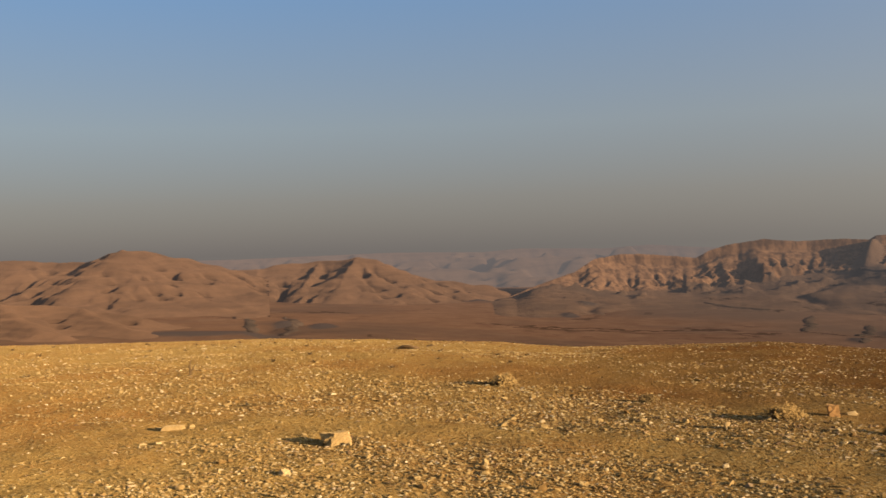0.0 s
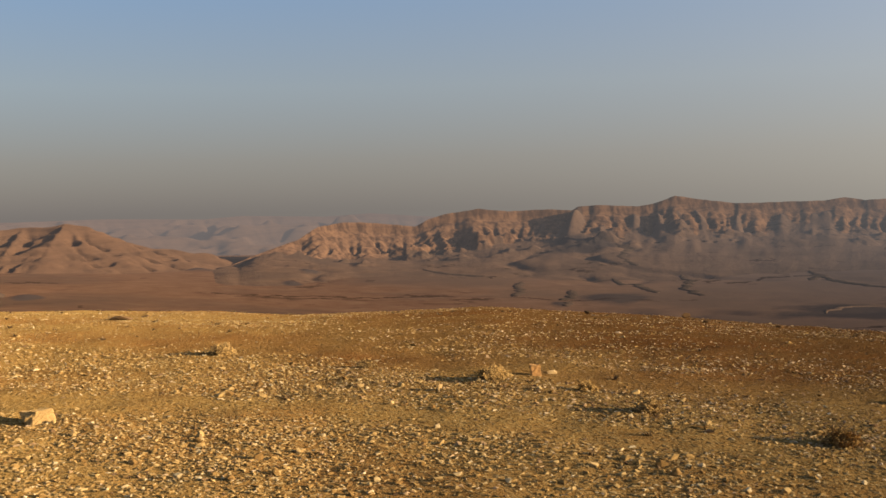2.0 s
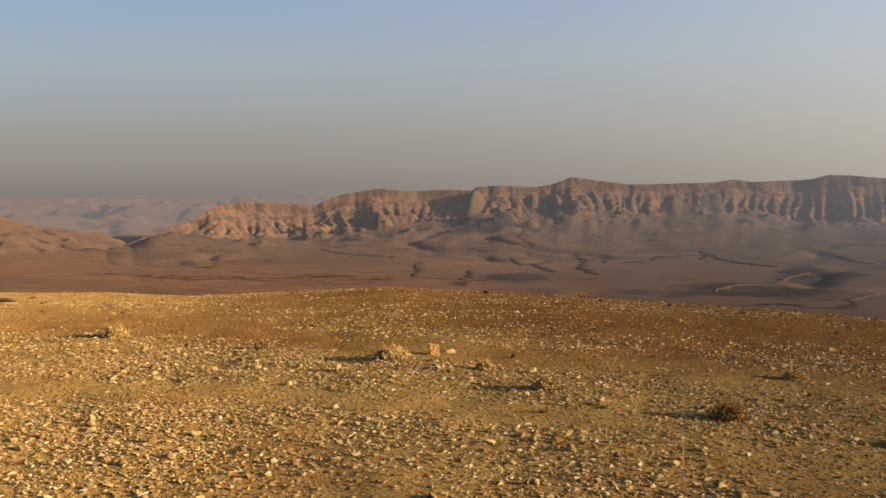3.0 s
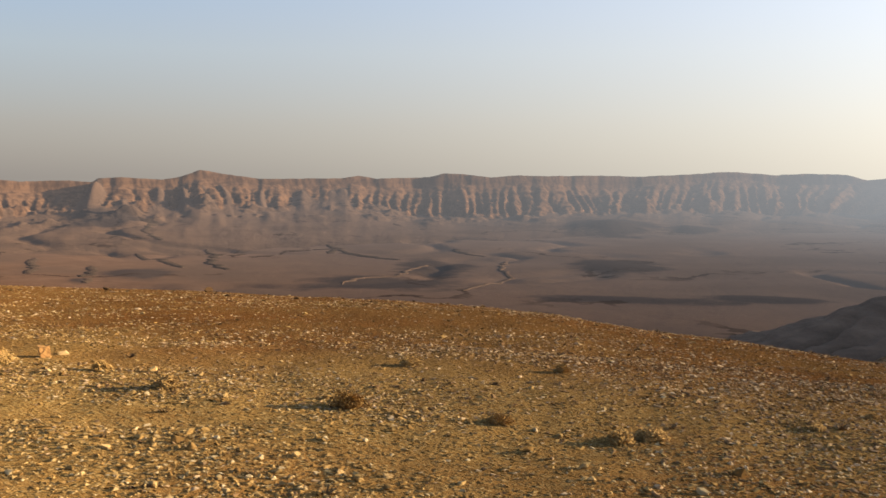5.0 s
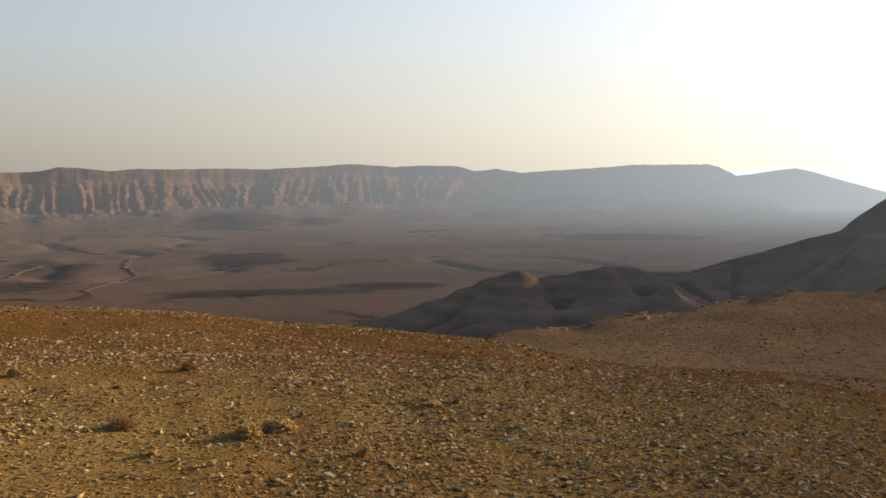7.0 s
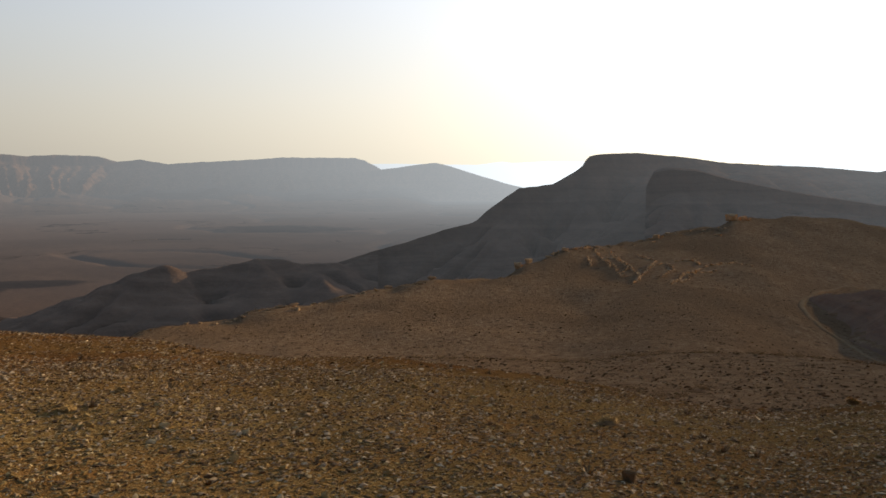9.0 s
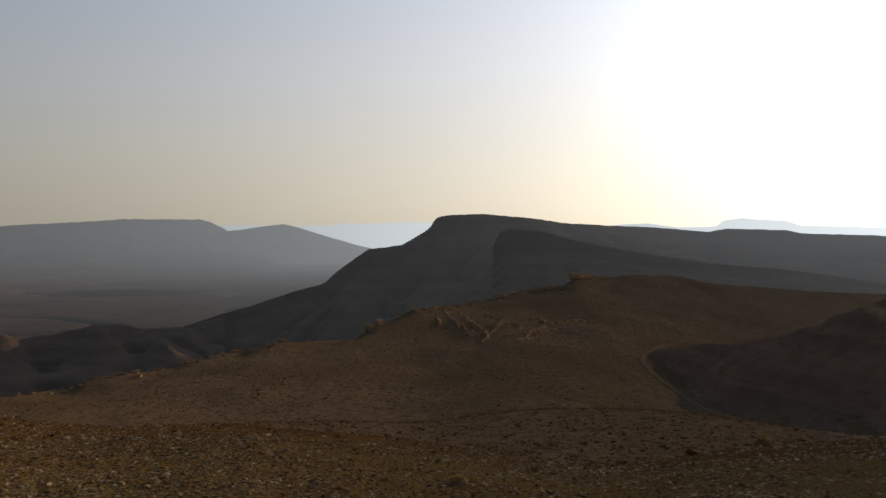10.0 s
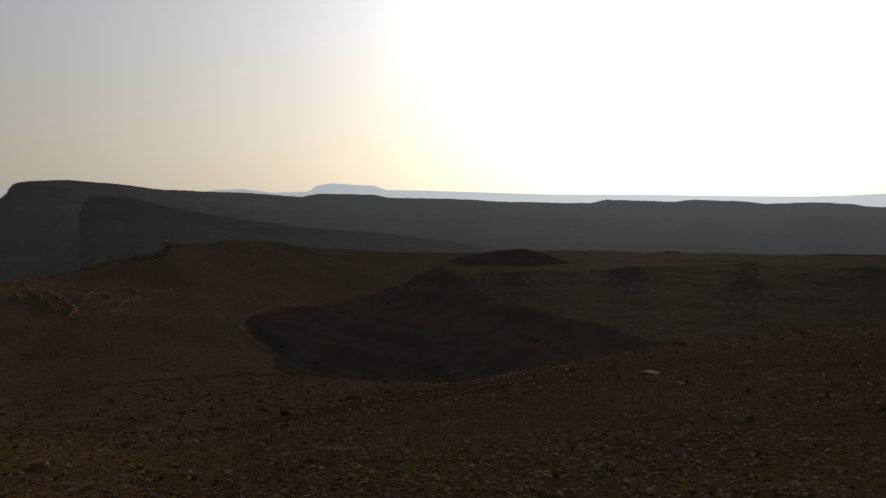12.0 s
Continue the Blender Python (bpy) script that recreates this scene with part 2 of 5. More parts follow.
        l.new(lift, bp2.inputs["Height"])
        l.new(bp.outputs["Normal"], bp2.inputs["Normal"])
        bp = bp2
    l.new(bp.outputs["Normal"], b.inputs["Normal"])
    return m


def strata(name, light, dark, band, scale, bump_dist=6.0, sheen=0.0, gloss=0.0, varnish=0.0):
    """Layered cliff rock: level beds of two tones, broken by noise, with loose debris colour between."""
    m, n, l, b = shader(name)
    pos = n.new("ShaderNodeNewGeometry").outputs["Position"]
    bend = noise_node(n, l, pos, 0.004, 4)
    sep = n.new("ShaderNodeSeparateXYZ")
    l.new(pos, sep.inputs[0])
    add = n.new("ShaderNodeMath")
    add.operation = "MULTIPLY_ADD"
    l.new(bend.outputs["Fac"], add.inputs[0])
    add.inputs[1].default_value = band * 2
    l.new(sep.outputs["Z"], add.inputs[2])
    com = n.new("ShaderNodeCombineXYZ")
    l.new(add.outputs[0], com.inputs["Z"])
    beds = noise_node(n, l, com.outputs[0], 1 / band, 4, 0.7)
    grain = noise_node(n, l, pos, scale, 7, 0.65)
    both = n.new("ShaderNodeMath")
    both.operation = "MULTIPLY_ADD"
    l.new(beds.outputs["Fac"], both.inputs[0])
    both.inputs[1].default_value = 0.6
    half = n.new("ShaderNodeMath")
    half.operation = "MULTIPLY"
    half.inputs[1].default_value = 0.4
    l.new(grain.outputs["Fac"], half.inputs[0])
    l.new(half.outputs[0], both.inputs[2])
    tone = ramp(n, [(0.38, dark), (0.5, tuple((x + y) / 2 for x, y in zip(light, dark))), (0.62, light)])
    l.new(both.outputs[0], tone.inputs["Fac"])
    col = tone.outputs["Color"]
    if varnish:
        # dark streaks of varnish and cracks running down the cliffs
        tall = n.new("ShaderNodeVectorMath")
        tall.operation = "MULTIPLY"
        l.new(pos, tall.inputs[0])
        tall.inputs[1].default_value = (1, 1, 0.13)
        run = noise_node(n, l, tall.outputs[0], 0.045, 6, 0.7)
        streak = ramp(n, [(0.44, (0, 0, 0)), (0.6, (varnish,) * 3)])
        l.new(run.outputs["Fac"], streak.inputs["Fac"])
        col = mixer(n, l, streak.outputs["Color"], col, tuple(c * 0.4 for c in dark))
    l.new(col, b.inputs["Base Color"])
    b.inputs["Roughness"].default_value = 0.95
    b.inputs["Diffuse Roughness"].default_value = 1.0
    b.inputs["Specular IOR Level"].default_value = gloss
    b.inputs["Sheen Weight"].default_value = sheen
    bp = n.new("ShaderNodeBump")
    bp.inputs["Strength"].default_value, bp.inputs["Distance"].default_value = 0.6, bump_dist
    l.new(grain.outputs["Fac"], bp.inputs["Height"])
    l.new(bp.outputs["Normal"], b.inputs["Normal"])
    return m


def stone_mat(name, stops, single=False):
    m, n, l, b = shader(name)
    geo = n.new("ShaderNodeNewGeometry")
    tone = ramp(n, stops)
    l.new(n.new("ShaderNodeObjectInfo").outputs["Random"] if single else geo.outputs["Random Per Island"], tone.inputs["Fac"])
    grain = noise_node(n, l, geo.outputs["Position"], 45, 6, 0.7)
    dust = ramp(n, [(0.35, (0.72, 0.66, 0.58)), (0.65, (1.1, 1.08, 1.02))])
    l.new(grain.outputs["Fac"], dust.inputs["Fac"])
    l.new(mixer(n, l, 0.8, tone.outputs["Color"], dust.outputs["Color"], "MULTIPLY"), b.inputs["Base Color"])
    b.inputs["Roughness"].default_value = 0.9
    b.inputs["Diffuse Roughness"].default_value = 1.0
    b.inputs["Specular IOR Level"].default_value = 0.005
    bp = n.new("ShaderNodeBump")
    bp.inputs["Strength"].default_value, bp.inputs["Distance"].default_value = 0.5, 0.01
    l.new(grain.outputs["Fac"], bp.inputs["Height"])
    l.new(bp.outputs["Normal"], b.inputs["Normal"])
    return m


HAZE_REACH = 7000.0     # metres over which the haze painted into far materials builds up


def haze_painted(m, scale=1.0):
    """Haze painted into a far backdrop's material: with distance it dims the surface and emits the glow of the low sky.
    """
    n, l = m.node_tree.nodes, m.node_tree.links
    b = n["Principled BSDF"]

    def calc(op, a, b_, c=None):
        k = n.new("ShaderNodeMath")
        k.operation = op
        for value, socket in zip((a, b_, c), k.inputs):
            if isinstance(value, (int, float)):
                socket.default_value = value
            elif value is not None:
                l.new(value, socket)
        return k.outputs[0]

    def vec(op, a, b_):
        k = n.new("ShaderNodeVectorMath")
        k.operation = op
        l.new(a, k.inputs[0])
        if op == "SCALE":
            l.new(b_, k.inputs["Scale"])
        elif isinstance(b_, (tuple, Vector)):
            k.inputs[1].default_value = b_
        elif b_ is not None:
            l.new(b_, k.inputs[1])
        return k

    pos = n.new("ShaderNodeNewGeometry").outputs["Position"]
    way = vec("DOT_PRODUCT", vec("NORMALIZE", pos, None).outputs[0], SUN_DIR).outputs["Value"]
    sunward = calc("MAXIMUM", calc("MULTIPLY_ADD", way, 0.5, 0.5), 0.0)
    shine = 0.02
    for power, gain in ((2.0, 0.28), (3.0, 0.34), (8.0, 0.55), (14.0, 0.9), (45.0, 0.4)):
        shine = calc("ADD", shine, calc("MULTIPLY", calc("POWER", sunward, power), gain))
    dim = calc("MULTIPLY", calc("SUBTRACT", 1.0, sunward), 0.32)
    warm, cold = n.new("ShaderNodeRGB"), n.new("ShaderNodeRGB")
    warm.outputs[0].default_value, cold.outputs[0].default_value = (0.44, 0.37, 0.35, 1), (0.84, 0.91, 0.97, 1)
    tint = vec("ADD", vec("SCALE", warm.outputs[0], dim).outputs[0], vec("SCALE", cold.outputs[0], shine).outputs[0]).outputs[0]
    far = calc("MULTIPLY", vec("LENGTH", pos, None).outputs["Value"], scale / HAZE_REACH)
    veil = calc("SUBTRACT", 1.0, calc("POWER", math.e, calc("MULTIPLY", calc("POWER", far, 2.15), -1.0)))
    # the surface itself emits the haze colour
    haze_emission = n.new("ShaderNodeEmission")
    l.new(tint, haze_emission.inputs["Color"])
    haze_emission.inputs["Strength"].default_value = 0.315
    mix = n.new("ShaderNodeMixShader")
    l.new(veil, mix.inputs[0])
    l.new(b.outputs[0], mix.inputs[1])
    l.new(haze_emission.outputs[0], mix.inputs[2])
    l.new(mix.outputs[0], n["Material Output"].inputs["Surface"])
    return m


SOIL = earth("ochre_soil", ((0.20, 0.108, 0.028), (0.285, 0.166, 0.047), (0.36, 0.235, 0.078)), (0.265, 0.125, 0.034), 0.22, 16, 30, 0.8, 0.04, gloss=0.0003, gravel=(0.57, 0.56, 0.66), pebbles=True)
SLOPE = earth("stony_slope", ((0.128, 0.074, 0.038), (0.186, 0.113, 0.059), (0.255, 0.164, 0.092)), (0.145, 0.086, 0.044), 0.02, 0.45, 0.8, 0.9, 1.2, gloss=0.0002, dots=0.22)
# far materials carry painted haze as emission
FLOOR = haze_painted(earth("crater_sand", ((0.049, 0.0255, 0.0138), (0.062, 0.0325, 0.0182), (0.077, 0.043, 0.0252)), (0.034, 0.0213, 0.0145), 0.0022, 0.02, 0.03, 0.35, 6.0, gloss=0.0, veins=0.0016, basalt=True, greyer=(0.096, 0.063, 0.0455)))
RED_ROCK = haze_painted(strata("red_sandstone", (0.086, 0.048, 0.028), (0.052, 0.030, 0.0185), 30, 0.02))
WALL_ROCK = haze_painted(strata("limestone_beds", (0.146, 0.080, 0.044), (0.078, 0.044, 0.027), 26, 0.02, varnish=0.75))
FAN_ROCK = haze_painted(earth("fan_debris", ((0.053, 0.031, 0.019), (0.065, 0.0385, 0.024), (0.079, 0.048, 0.030)), (0.042, 0.027, 0.0185), 0.006, 0.03, 0.05, 0.6, 6.0, gloss=0.0, veins=0.003, basalt=True, greyer=(0.078, 0.050, 0.035)))
HEAD_ROCK = haze_painted(strata("shaded_limestone", (0.164, 0.102, 0.066), (0.096, 0.060, 0.040), 14, 0.045))
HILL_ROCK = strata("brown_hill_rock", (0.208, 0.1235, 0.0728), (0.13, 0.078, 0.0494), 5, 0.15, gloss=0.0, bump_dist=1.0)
# a larger scale thickens the haze painted on the skyline
DISTANT = haze_painted(strata("distant_plateau", (0.14, 0.11, 0.095), (0.11, 0.09, 0.075), 30, 0.01), 1.9)
DISTANT_MESA = haze_painted(strata("distant_mesa", (0.14, 0.11, 0.095), (0.11, 0.09, 0.075), 30, 0.01), 1.35)
PLAIN = haze_painted(strata("distant_plain", (0.085, 0.052, 0.034), (0.055, 0.034, 0.023), 26, 0.01), 1.5)
PALE_STONE = stone_mat("limestone_chips", [(0.0, (0.15, 0.085, 0.030)), (0.4, (0.26, 0.165, 0.062)), (0.85, (0.35, 0.245, 0.108)), (1.0, (0.43, 0.34, 0.20))])
DARK_STONE = stone_mat("flint_chips", [(0.0, (0.095, 0.057, 0.030)), (0.35, (0.18, 0.112, 0.058)), (0.7, (0.31, 0.21, 0.115)), (1.0, (0.50, 0.385, 0.24))])
BROWN_ROCK = stone_mat("weathered_brown_rock", [(0.0, (0.085, 0.05, 0.024)), (1.0, (0.13, 0.08, 0.04))])
OCHRE_ROCK = stone_mat("ochre_limestone", [(0.0, (0.2889, 0.1904, 0.07945)), (1.0, (0.3852, 0.2695, 0.1288))])
ORANGE_STONE = stone_mat("orange_limestone", [(0.0, (0.37, 0.20, 0.075)), (1.0, (0.43, 0.25, 0.10))])


def grid_mesh(name, co, rows, cols, material, closed=False):
    """A mesh from rows x cols points, in one go."""
    i, j = np.meshgrid(np.arange(rows - 1), np.arange(cols if closed else cols - 1), indexing="ij")
    k = (j + 1) % cols
    quads = np.stack([i * cols + j, i * cols + k, (i + 1) * cols + k, (i + 1) * cols + j], -1).reshape(-1, 4)
    me = bpy.data.meshes.new(name)
    me.vertices.add(rows * cols)
    me.vertices.foreach_set("co", np.ascontiguousarray(co, dtype=np.float32).ravel())
    me.loops.add(quads.size)
    me.loops.foreach_set("vertex_index", quads.astype(np.int32)[:, ::-1].ravel())
    me.polygons.add(len(quads))
    me.polygons.foreach_set("loop_start", np.arange(0, quads.size, 4, dtype=np.int32))
    me.polygons.foreach_set("use_smooth", np.ones(len(quads), dtype=bool))
    for mt in (material if isinstance(material, (list, tuple)) else [material]):
        me.materials.append(mt)
    me.update(calc_edges=True)
    if me.polygons[len(quads) // 2].normal.z < 0:
        me.flip_normals()
    return me, len(quads)


# ------------------------------------------------------------------ the lie of the land
# Elevation angles, in degrees from the eye, of the hill's own brow, of a terrace and of the plateau's rim.
BROW = [(-28, -4.26), (-25, -4.37), (-22.4, -4.48), (-19.5, -4.6), (-16.5, -4.65), (-14, -4.68), (-11.5, -4.83), (-9, -4.93), (-6.7, -5.05), (-4, -5.22),
        (-1.5, -5.36), (0.9, -5.6), (3, -5.74), (5.7, -5.71), (8.4, -5.71), (11.2, -5.62), (13.5, -5.53), (15.9, -5.75), (18, -5.9), (21, -6.07), (24.3, -6.2),
        (27, -6.48), (31, -6.75), (35, -6.92), (37.8, -7.15), (41, -7.4), (44, -7.65), (47.3, -8.15), (50.5, -8.55), (53.6, -8.78), (57, -9.15), (60, -9.4),
        (62.7, -9.7), (65.5, -10.45), (68.5, -10.8), (72, -10.9), (75.4, -11), (78.5, -11.35), (81.8, -11.65), (85, -12.1), (88, -12.4), (91, -12.95),
        (93.8, -13.15), (96, -13.25), (99, -12.7), (103.2, -11.85), (107, -11.3), (109, -10.95), (112, -10.4), (115.3, -9.75), (119, -9.15), (122.2, -8.45),
        (125.3, -8.07), (128.1, -7.5), (131, -7.17), (140, -7.0)]
TERRACE = [(50, -14), (62, -11.4), (72, -11.0), (80, -11.0), (85, -11.1), (87.5, -10.8), (89.7, -10.4), (94, -10.12), (101.3, -10.2), (103.3, -10.5), (106, -10.8), (112, -11.0), (133, -11.5)]
RIM = [(50, -11), (58, -9.8), (60.3, -9.42), (62.5, -9.03), (66.4, -8.62), (66.65, -8.35), (69, -8.05), (71.9, -7.72), (72.1, -7.53), (75.3, -7.0), (75.8, -6.68),
       (77.2, -6.55), (80.1, -6.34), (81.9, -6.25), (82.2, -5.7), (83.6, -5.3), (84.9, -4.75), (86.2, -4.45), (88.6, -4.25), (89.9, -4.08), (91.1, -3.64),
       (93.5, -3.5), (93.8, -2.9), (94.6, -2.8), (98.1, -2.75), (102, -3.3), (106, -4.3), (110, -4.7), (133, -4.7)]
RIM_R = [(50, 260), (62, 300), (80, 380), (94, 600), (100, 680), (110, 720), (133, 720)]
HOLLOW_R = [(50, 190), (94, 190), (100, 255), (140, 260)]
BASIN = [(94, -2.85), (98, -3.0), (104, -3.4), (110, -3.65), (116, -3.65), (121, -3.9), (133, -4.0)]


def brow_curve(az):
    """How fast the hilltop curves down: its brow is where the sight line touches."""
    reach = 2 * EYE / np.tan(np.radians(-rounded(az, BROW, 0.7)))
    return EYE / reach ** 2


def hilltop(az, r):
    x, y = r * np.sin(np.radians(az)), r * np.cos(np.radians(az))
    lumps = 0.10 * fbm(x / 3.5, y / 3.5, 3, 5) + 0.075 * fbm(x / 0.7, y / 0.7, 3, 9)
    return -brow_curve(az) * r * r + lumps * step(1, 6, r)


def sands(az, r):
    x, y = r * np.sin(np.radians(az)), r * np.cos(np.radians(az))
    low = 6 * (ridged(x / 600, y / 600, 4, 31) - 0.75) + 2.2 * fbm(x / 150, y / 150, 4, 37)
    for a, e, wide, long, tall in DARK_SPREADS:
        q = ((az - a) / wide) ** 2 + ((r - floor_reach(a, e)) / long) ** 2
        low = low + tall * np.exp(-1.5 * q)
    wadi = np.exp(-(fbm(x / 900, y / 900, 4, 41) / 0.016) ** 2)
    return rounded(az, SANDS, 2) + low - 7 * wadi


def land(az, r):
    """The height of the ground at a bearing and a distance."""
    az, r = np.broadcast_arrays(np.asarray(az, float), np.asarray(r, float))
    x, y = r * np.sin(np.radians(az)), r * np.cos(np.radians(az))
    top = hilltop(az, r)
    low = sands(az, r)
    # the plateau beyond the saddle, by sight angles at four distances
    rim_r = rounded(az, RIM_R, 2)
    hollow = rounded(az, HOLLOW_R, 1.5)
    lr = np.log(np.maximum(r, 1))
    knots = [(np.log(60), np.full_like(r, -16.0)), (np.log(150), rounded(az, TERRACE)), (np.log(hollow), rounded(az, TERRACE) - 0.25),
             (np.log(rim_r), rounded(az, RIM, 3.5)), (np.log(1150), rounded(az, BASIN)), (np.log(1700), np.full_like(r, -3.2)), (np.log(4950), np.full_like(r, -1.2))]
    angle = knots[0][1] + 0
    for (a, ea), (b, eb) in zip(knots, knots[1:]):
        angle = np.where(lr > a, ea + (eb - ea) * np.clip((lr - a) / (b - a), 0, 1), angle)
    angle = angle + (rounded(az, RIM, 0.25) - rounded(az, RIM, 3.5)) * step(0.9, 0.985, r / rim_r) * (1 - step(1.02, 1.3, r / rim_r))
    shelf = EYE + r * np.tan(np.radians(angle))
    shelf = shelf + (fbm(x / 60, y / 60, 4, 51) * 5 + fbm(x / 9, y / 9, 3, 55) * 0.9 + (0.6 - ridged(x / 38, y / 38, 3, 59)) * 3.0) * step(60, 400, r)
    inland = step(93, 99, (az + 180) % 360 - 180)
    inland = np.where(((az + 360) % 360 > 99) & ((az + 360) % 360 < 200), 1.0, inland)
    edge = rim_r * (1 + 0.05 * fbm(az / 1.5, 0 * az, 3, 57))
    shelf = shelf + (low - shelf) * step(edge, edge * 1.4, r) * (1 - inland)
    here = step(52, 60, az) * (1 - step(200, 300, (az + 360) % 360)) * (((az + 360) % 360) < 320)
    far = low + (shelf - low) * here
    return np.where(r < 40, top, np.maximum(top, far))


azs = np.concatenate([np.arange(-33, 139, 0.3), np.arange(139, 327, 3.0)])
rs = np.concatenate([[0.02], np.geomspace(0.4, 3, 12)[:-1], np.geomspace(3, 45, 190)[:-1], np.geomspace(45, 1000, 130)[:-1], np.geomspace(1000, 4950, 190)])
A, R = np.meshgrid(azs, rs)
Z = land(A, R)
points = np.stack([R * np.sin(np.radians(A)), R * np.cos(np.radians(A)), Z], -1)
mid = (Z[:-1] + Z[1:]) / 2
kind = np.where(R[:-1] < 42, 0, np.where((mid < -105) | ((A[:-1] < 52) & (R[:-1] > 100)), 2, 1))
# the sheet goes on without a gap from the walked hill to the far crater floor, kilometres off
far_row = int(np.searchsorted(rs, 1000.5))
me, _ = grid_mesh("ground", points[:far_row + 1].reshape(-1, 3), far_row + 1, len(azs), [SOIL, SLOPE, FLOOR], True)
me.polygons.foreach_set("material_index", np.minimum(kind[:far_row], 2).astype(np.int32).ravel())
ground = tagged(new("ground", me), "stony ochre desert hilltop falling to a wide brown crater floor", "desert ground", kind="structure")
# an object of its own, as its sand material glows with painted haze
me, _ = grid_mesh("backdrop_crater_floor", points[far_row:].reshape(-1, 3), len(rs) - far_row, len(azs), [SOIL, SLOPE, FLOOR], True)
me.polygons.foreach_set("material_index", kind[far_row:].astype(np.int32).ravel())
tagged(new("backdrop_crater_floor", me), "far brown crater floor with painted haze and dark basalt spreads", "crater floor", kind="structure")


# ------------------------------------------------------------------ landforms
def erode(z, du, dv, mask, drops, seed, steps=45, rate=0.16):
    """Rain runs down the slope, cuts gullies and spreads what it took at the foot."""
    rain = np.random.default_rng(seed)
    rows, cols = z.shape
    for _ in range(max(drops // 5000, 1)):
        i, j = rain.uniform(2, rows - 3, 5000), rain.uniform(2, cols - 3, 5000)
        vi, vj, load = np.zeros(5000), np.zeros(5000), np.zeros(5000)
        for _ in range(steps):
            a, b = i.astype(int), j.astype(int)
            gi, gj = (z[a + 1, b] - z[a - 1, b]) / (2 * du), (z[a, b + 1] - z[a, b - 1]) / (2 * dv)
            slope = np.hypot(gi, gj)
            vi, vj = 0.35 * vi - gi, 0.35 * vj - gj
            size = np.hypot(vi, vj) + 1e-6
            take = rate * mask[a, b] * np.minimum(slope, 1.0)
            drop = np.where(slope < 0.18, 0.12 * load, 0)
            np.subtract.at(z, (a, b), take - drop)
            np.subtract.at(z, (a, b - 1), 0.35 * (take - drop))
            np.subtract.at(z, (a, b + 1), 0.35 * (take - drop))
            load += 1.7 * (take - drop)
            i = np.clip(i + vi / size * max(du, dv) / du, 2, rows - 3)
            j = np.clip(j + vj / size * max(du, dv) / dv, 2, cols - 3)
    soft = (z[1:-1, 1:-1] * 4 + z[2:, 1:-1] + z[:-2, 1:-1] + z[1:-1, 2:] + z[1:-1, :-2]) / 8
    z[1:-1, 1:-1] = soft
    return z


def escarpment(name, az0, az1, top, r_top, r_foot, z_foot, material, cell=6.0, cliff=0.4, spur=0.3, period=2.0, depth=200, seed=0, drops=60000, hollow=1.7, crown=0.02, steep=0.06, calm=0.6, pieces=False):
    """A hillside or cliff wall: an apron of debris under a cliff band, with a back that falls away, worn by rain.
    cliff: the share of the height that is cliff; spur: how far spurs run out; period: degrees between them."""
    middle = float(np.mean(table(np.array([az0, az1]), r_top)))
    az = np.arange(az0, az1, math.degrees(cell / middle))
    rt, rf, zf = table(az, r_top), table(az, r_foot), table(az, z_foot)
    el = table(az, top) + crown * fbm(az / 0.35, az * 0, 3, seed + 3)
    zt = EYE + rt * np.tan(np.radians(el))
    run = rt - rf
    front = max(int(float(run.mean()) / cell), 8)
    behind = max(int(depth / cell / 3), 4)
    u = np.concatenate([np.linspace(0, 1, front), 1 + np.linspace(0, 1, behind + 1)[1:]])[:, None]
    q = np.maximum(1 - u, 0)
    r = rf + run * np.minimum(u, 1) + depth * np.maximum(u - 1, 0)
    along, grain = np.radians(az) * middle, math.radians(period) * middle
    wide = fbm(along / grain, r / grain, 3, seed) * 2
    share = np.clip(cliff * (1 + 1.1 * fbm(along / grain * 1.7, along * 0, 3, seed + 5)), 0.03, 0.85)
    flutes = 0.06 * (ridged(along / grain * 2.6, r / grain, 3, seed + 13) - 0.55)
    p = np.clip(q + spur * wide * step(0, 0.35, q) * (1.15 - 0.6 * q) + 0.04 * wide * step(0, 0.05, q) + flutes * step(0, 0.03, q) * (1 - step(0.12, 0.3, q)), 0, 1.2)
    lower = np.maximum(1 - (p - steep) / (1 - steep), 0) ** hollow
    h = np.where(p < steep, 1 - share * p / steep, (1 - share) * lower)
    tall = zt - zf
    z = zf + tall * h + tall * 0.06 * fbm(along / 45, r / 45, 3, seed + 9) * step(0, 0.12, q) * (1.1 - q)
    mask = (0.12 + 0.88 * step(0.0, 0.06, q)) * (1 - calm * step(0.22, 0.55, q)) + 0 * z
    mask = mask * np.clip(tall / 120, 0.12, 1.2)
    z = erode(z, float(run.mean()) / front, cell, mask, drops, seed)
    t = np.maximum(u - 1, 0)
    fall = 1.8 * np.maximum(0, -np.tan(np.radians(el)))
    z = z - tall * 0.75 * np.maximum(t - 0.25, 0) ** 1.3 - (0.002 + fall) * depth * t
    a = np.radians(az)[None] + 0 * r
    pts = np.stack([r * np.sin(a), r * np.cos(a), z], -1)
    if pieces:
        root = new(name)
        k1, k2 = int(front * (1 - max(steep, 0.05))), front - 1
        for kind_, lo, hi in (("debris_slope", 0, k1), ("cliff_band", k1, k2), ("back_slope", k2, len(u) - 1)):
            me, _ = grid_mesh(kind_, pts[lo:hi + 1].reshape(-1, 3), hi + 1 - lo, len(az), material)
            new(kind_, me).parent = root
        return root
    me, _ = grid_mesh(name, pts.reshape(-1, 3), len(u), len(az), material)
    return new(name, me)


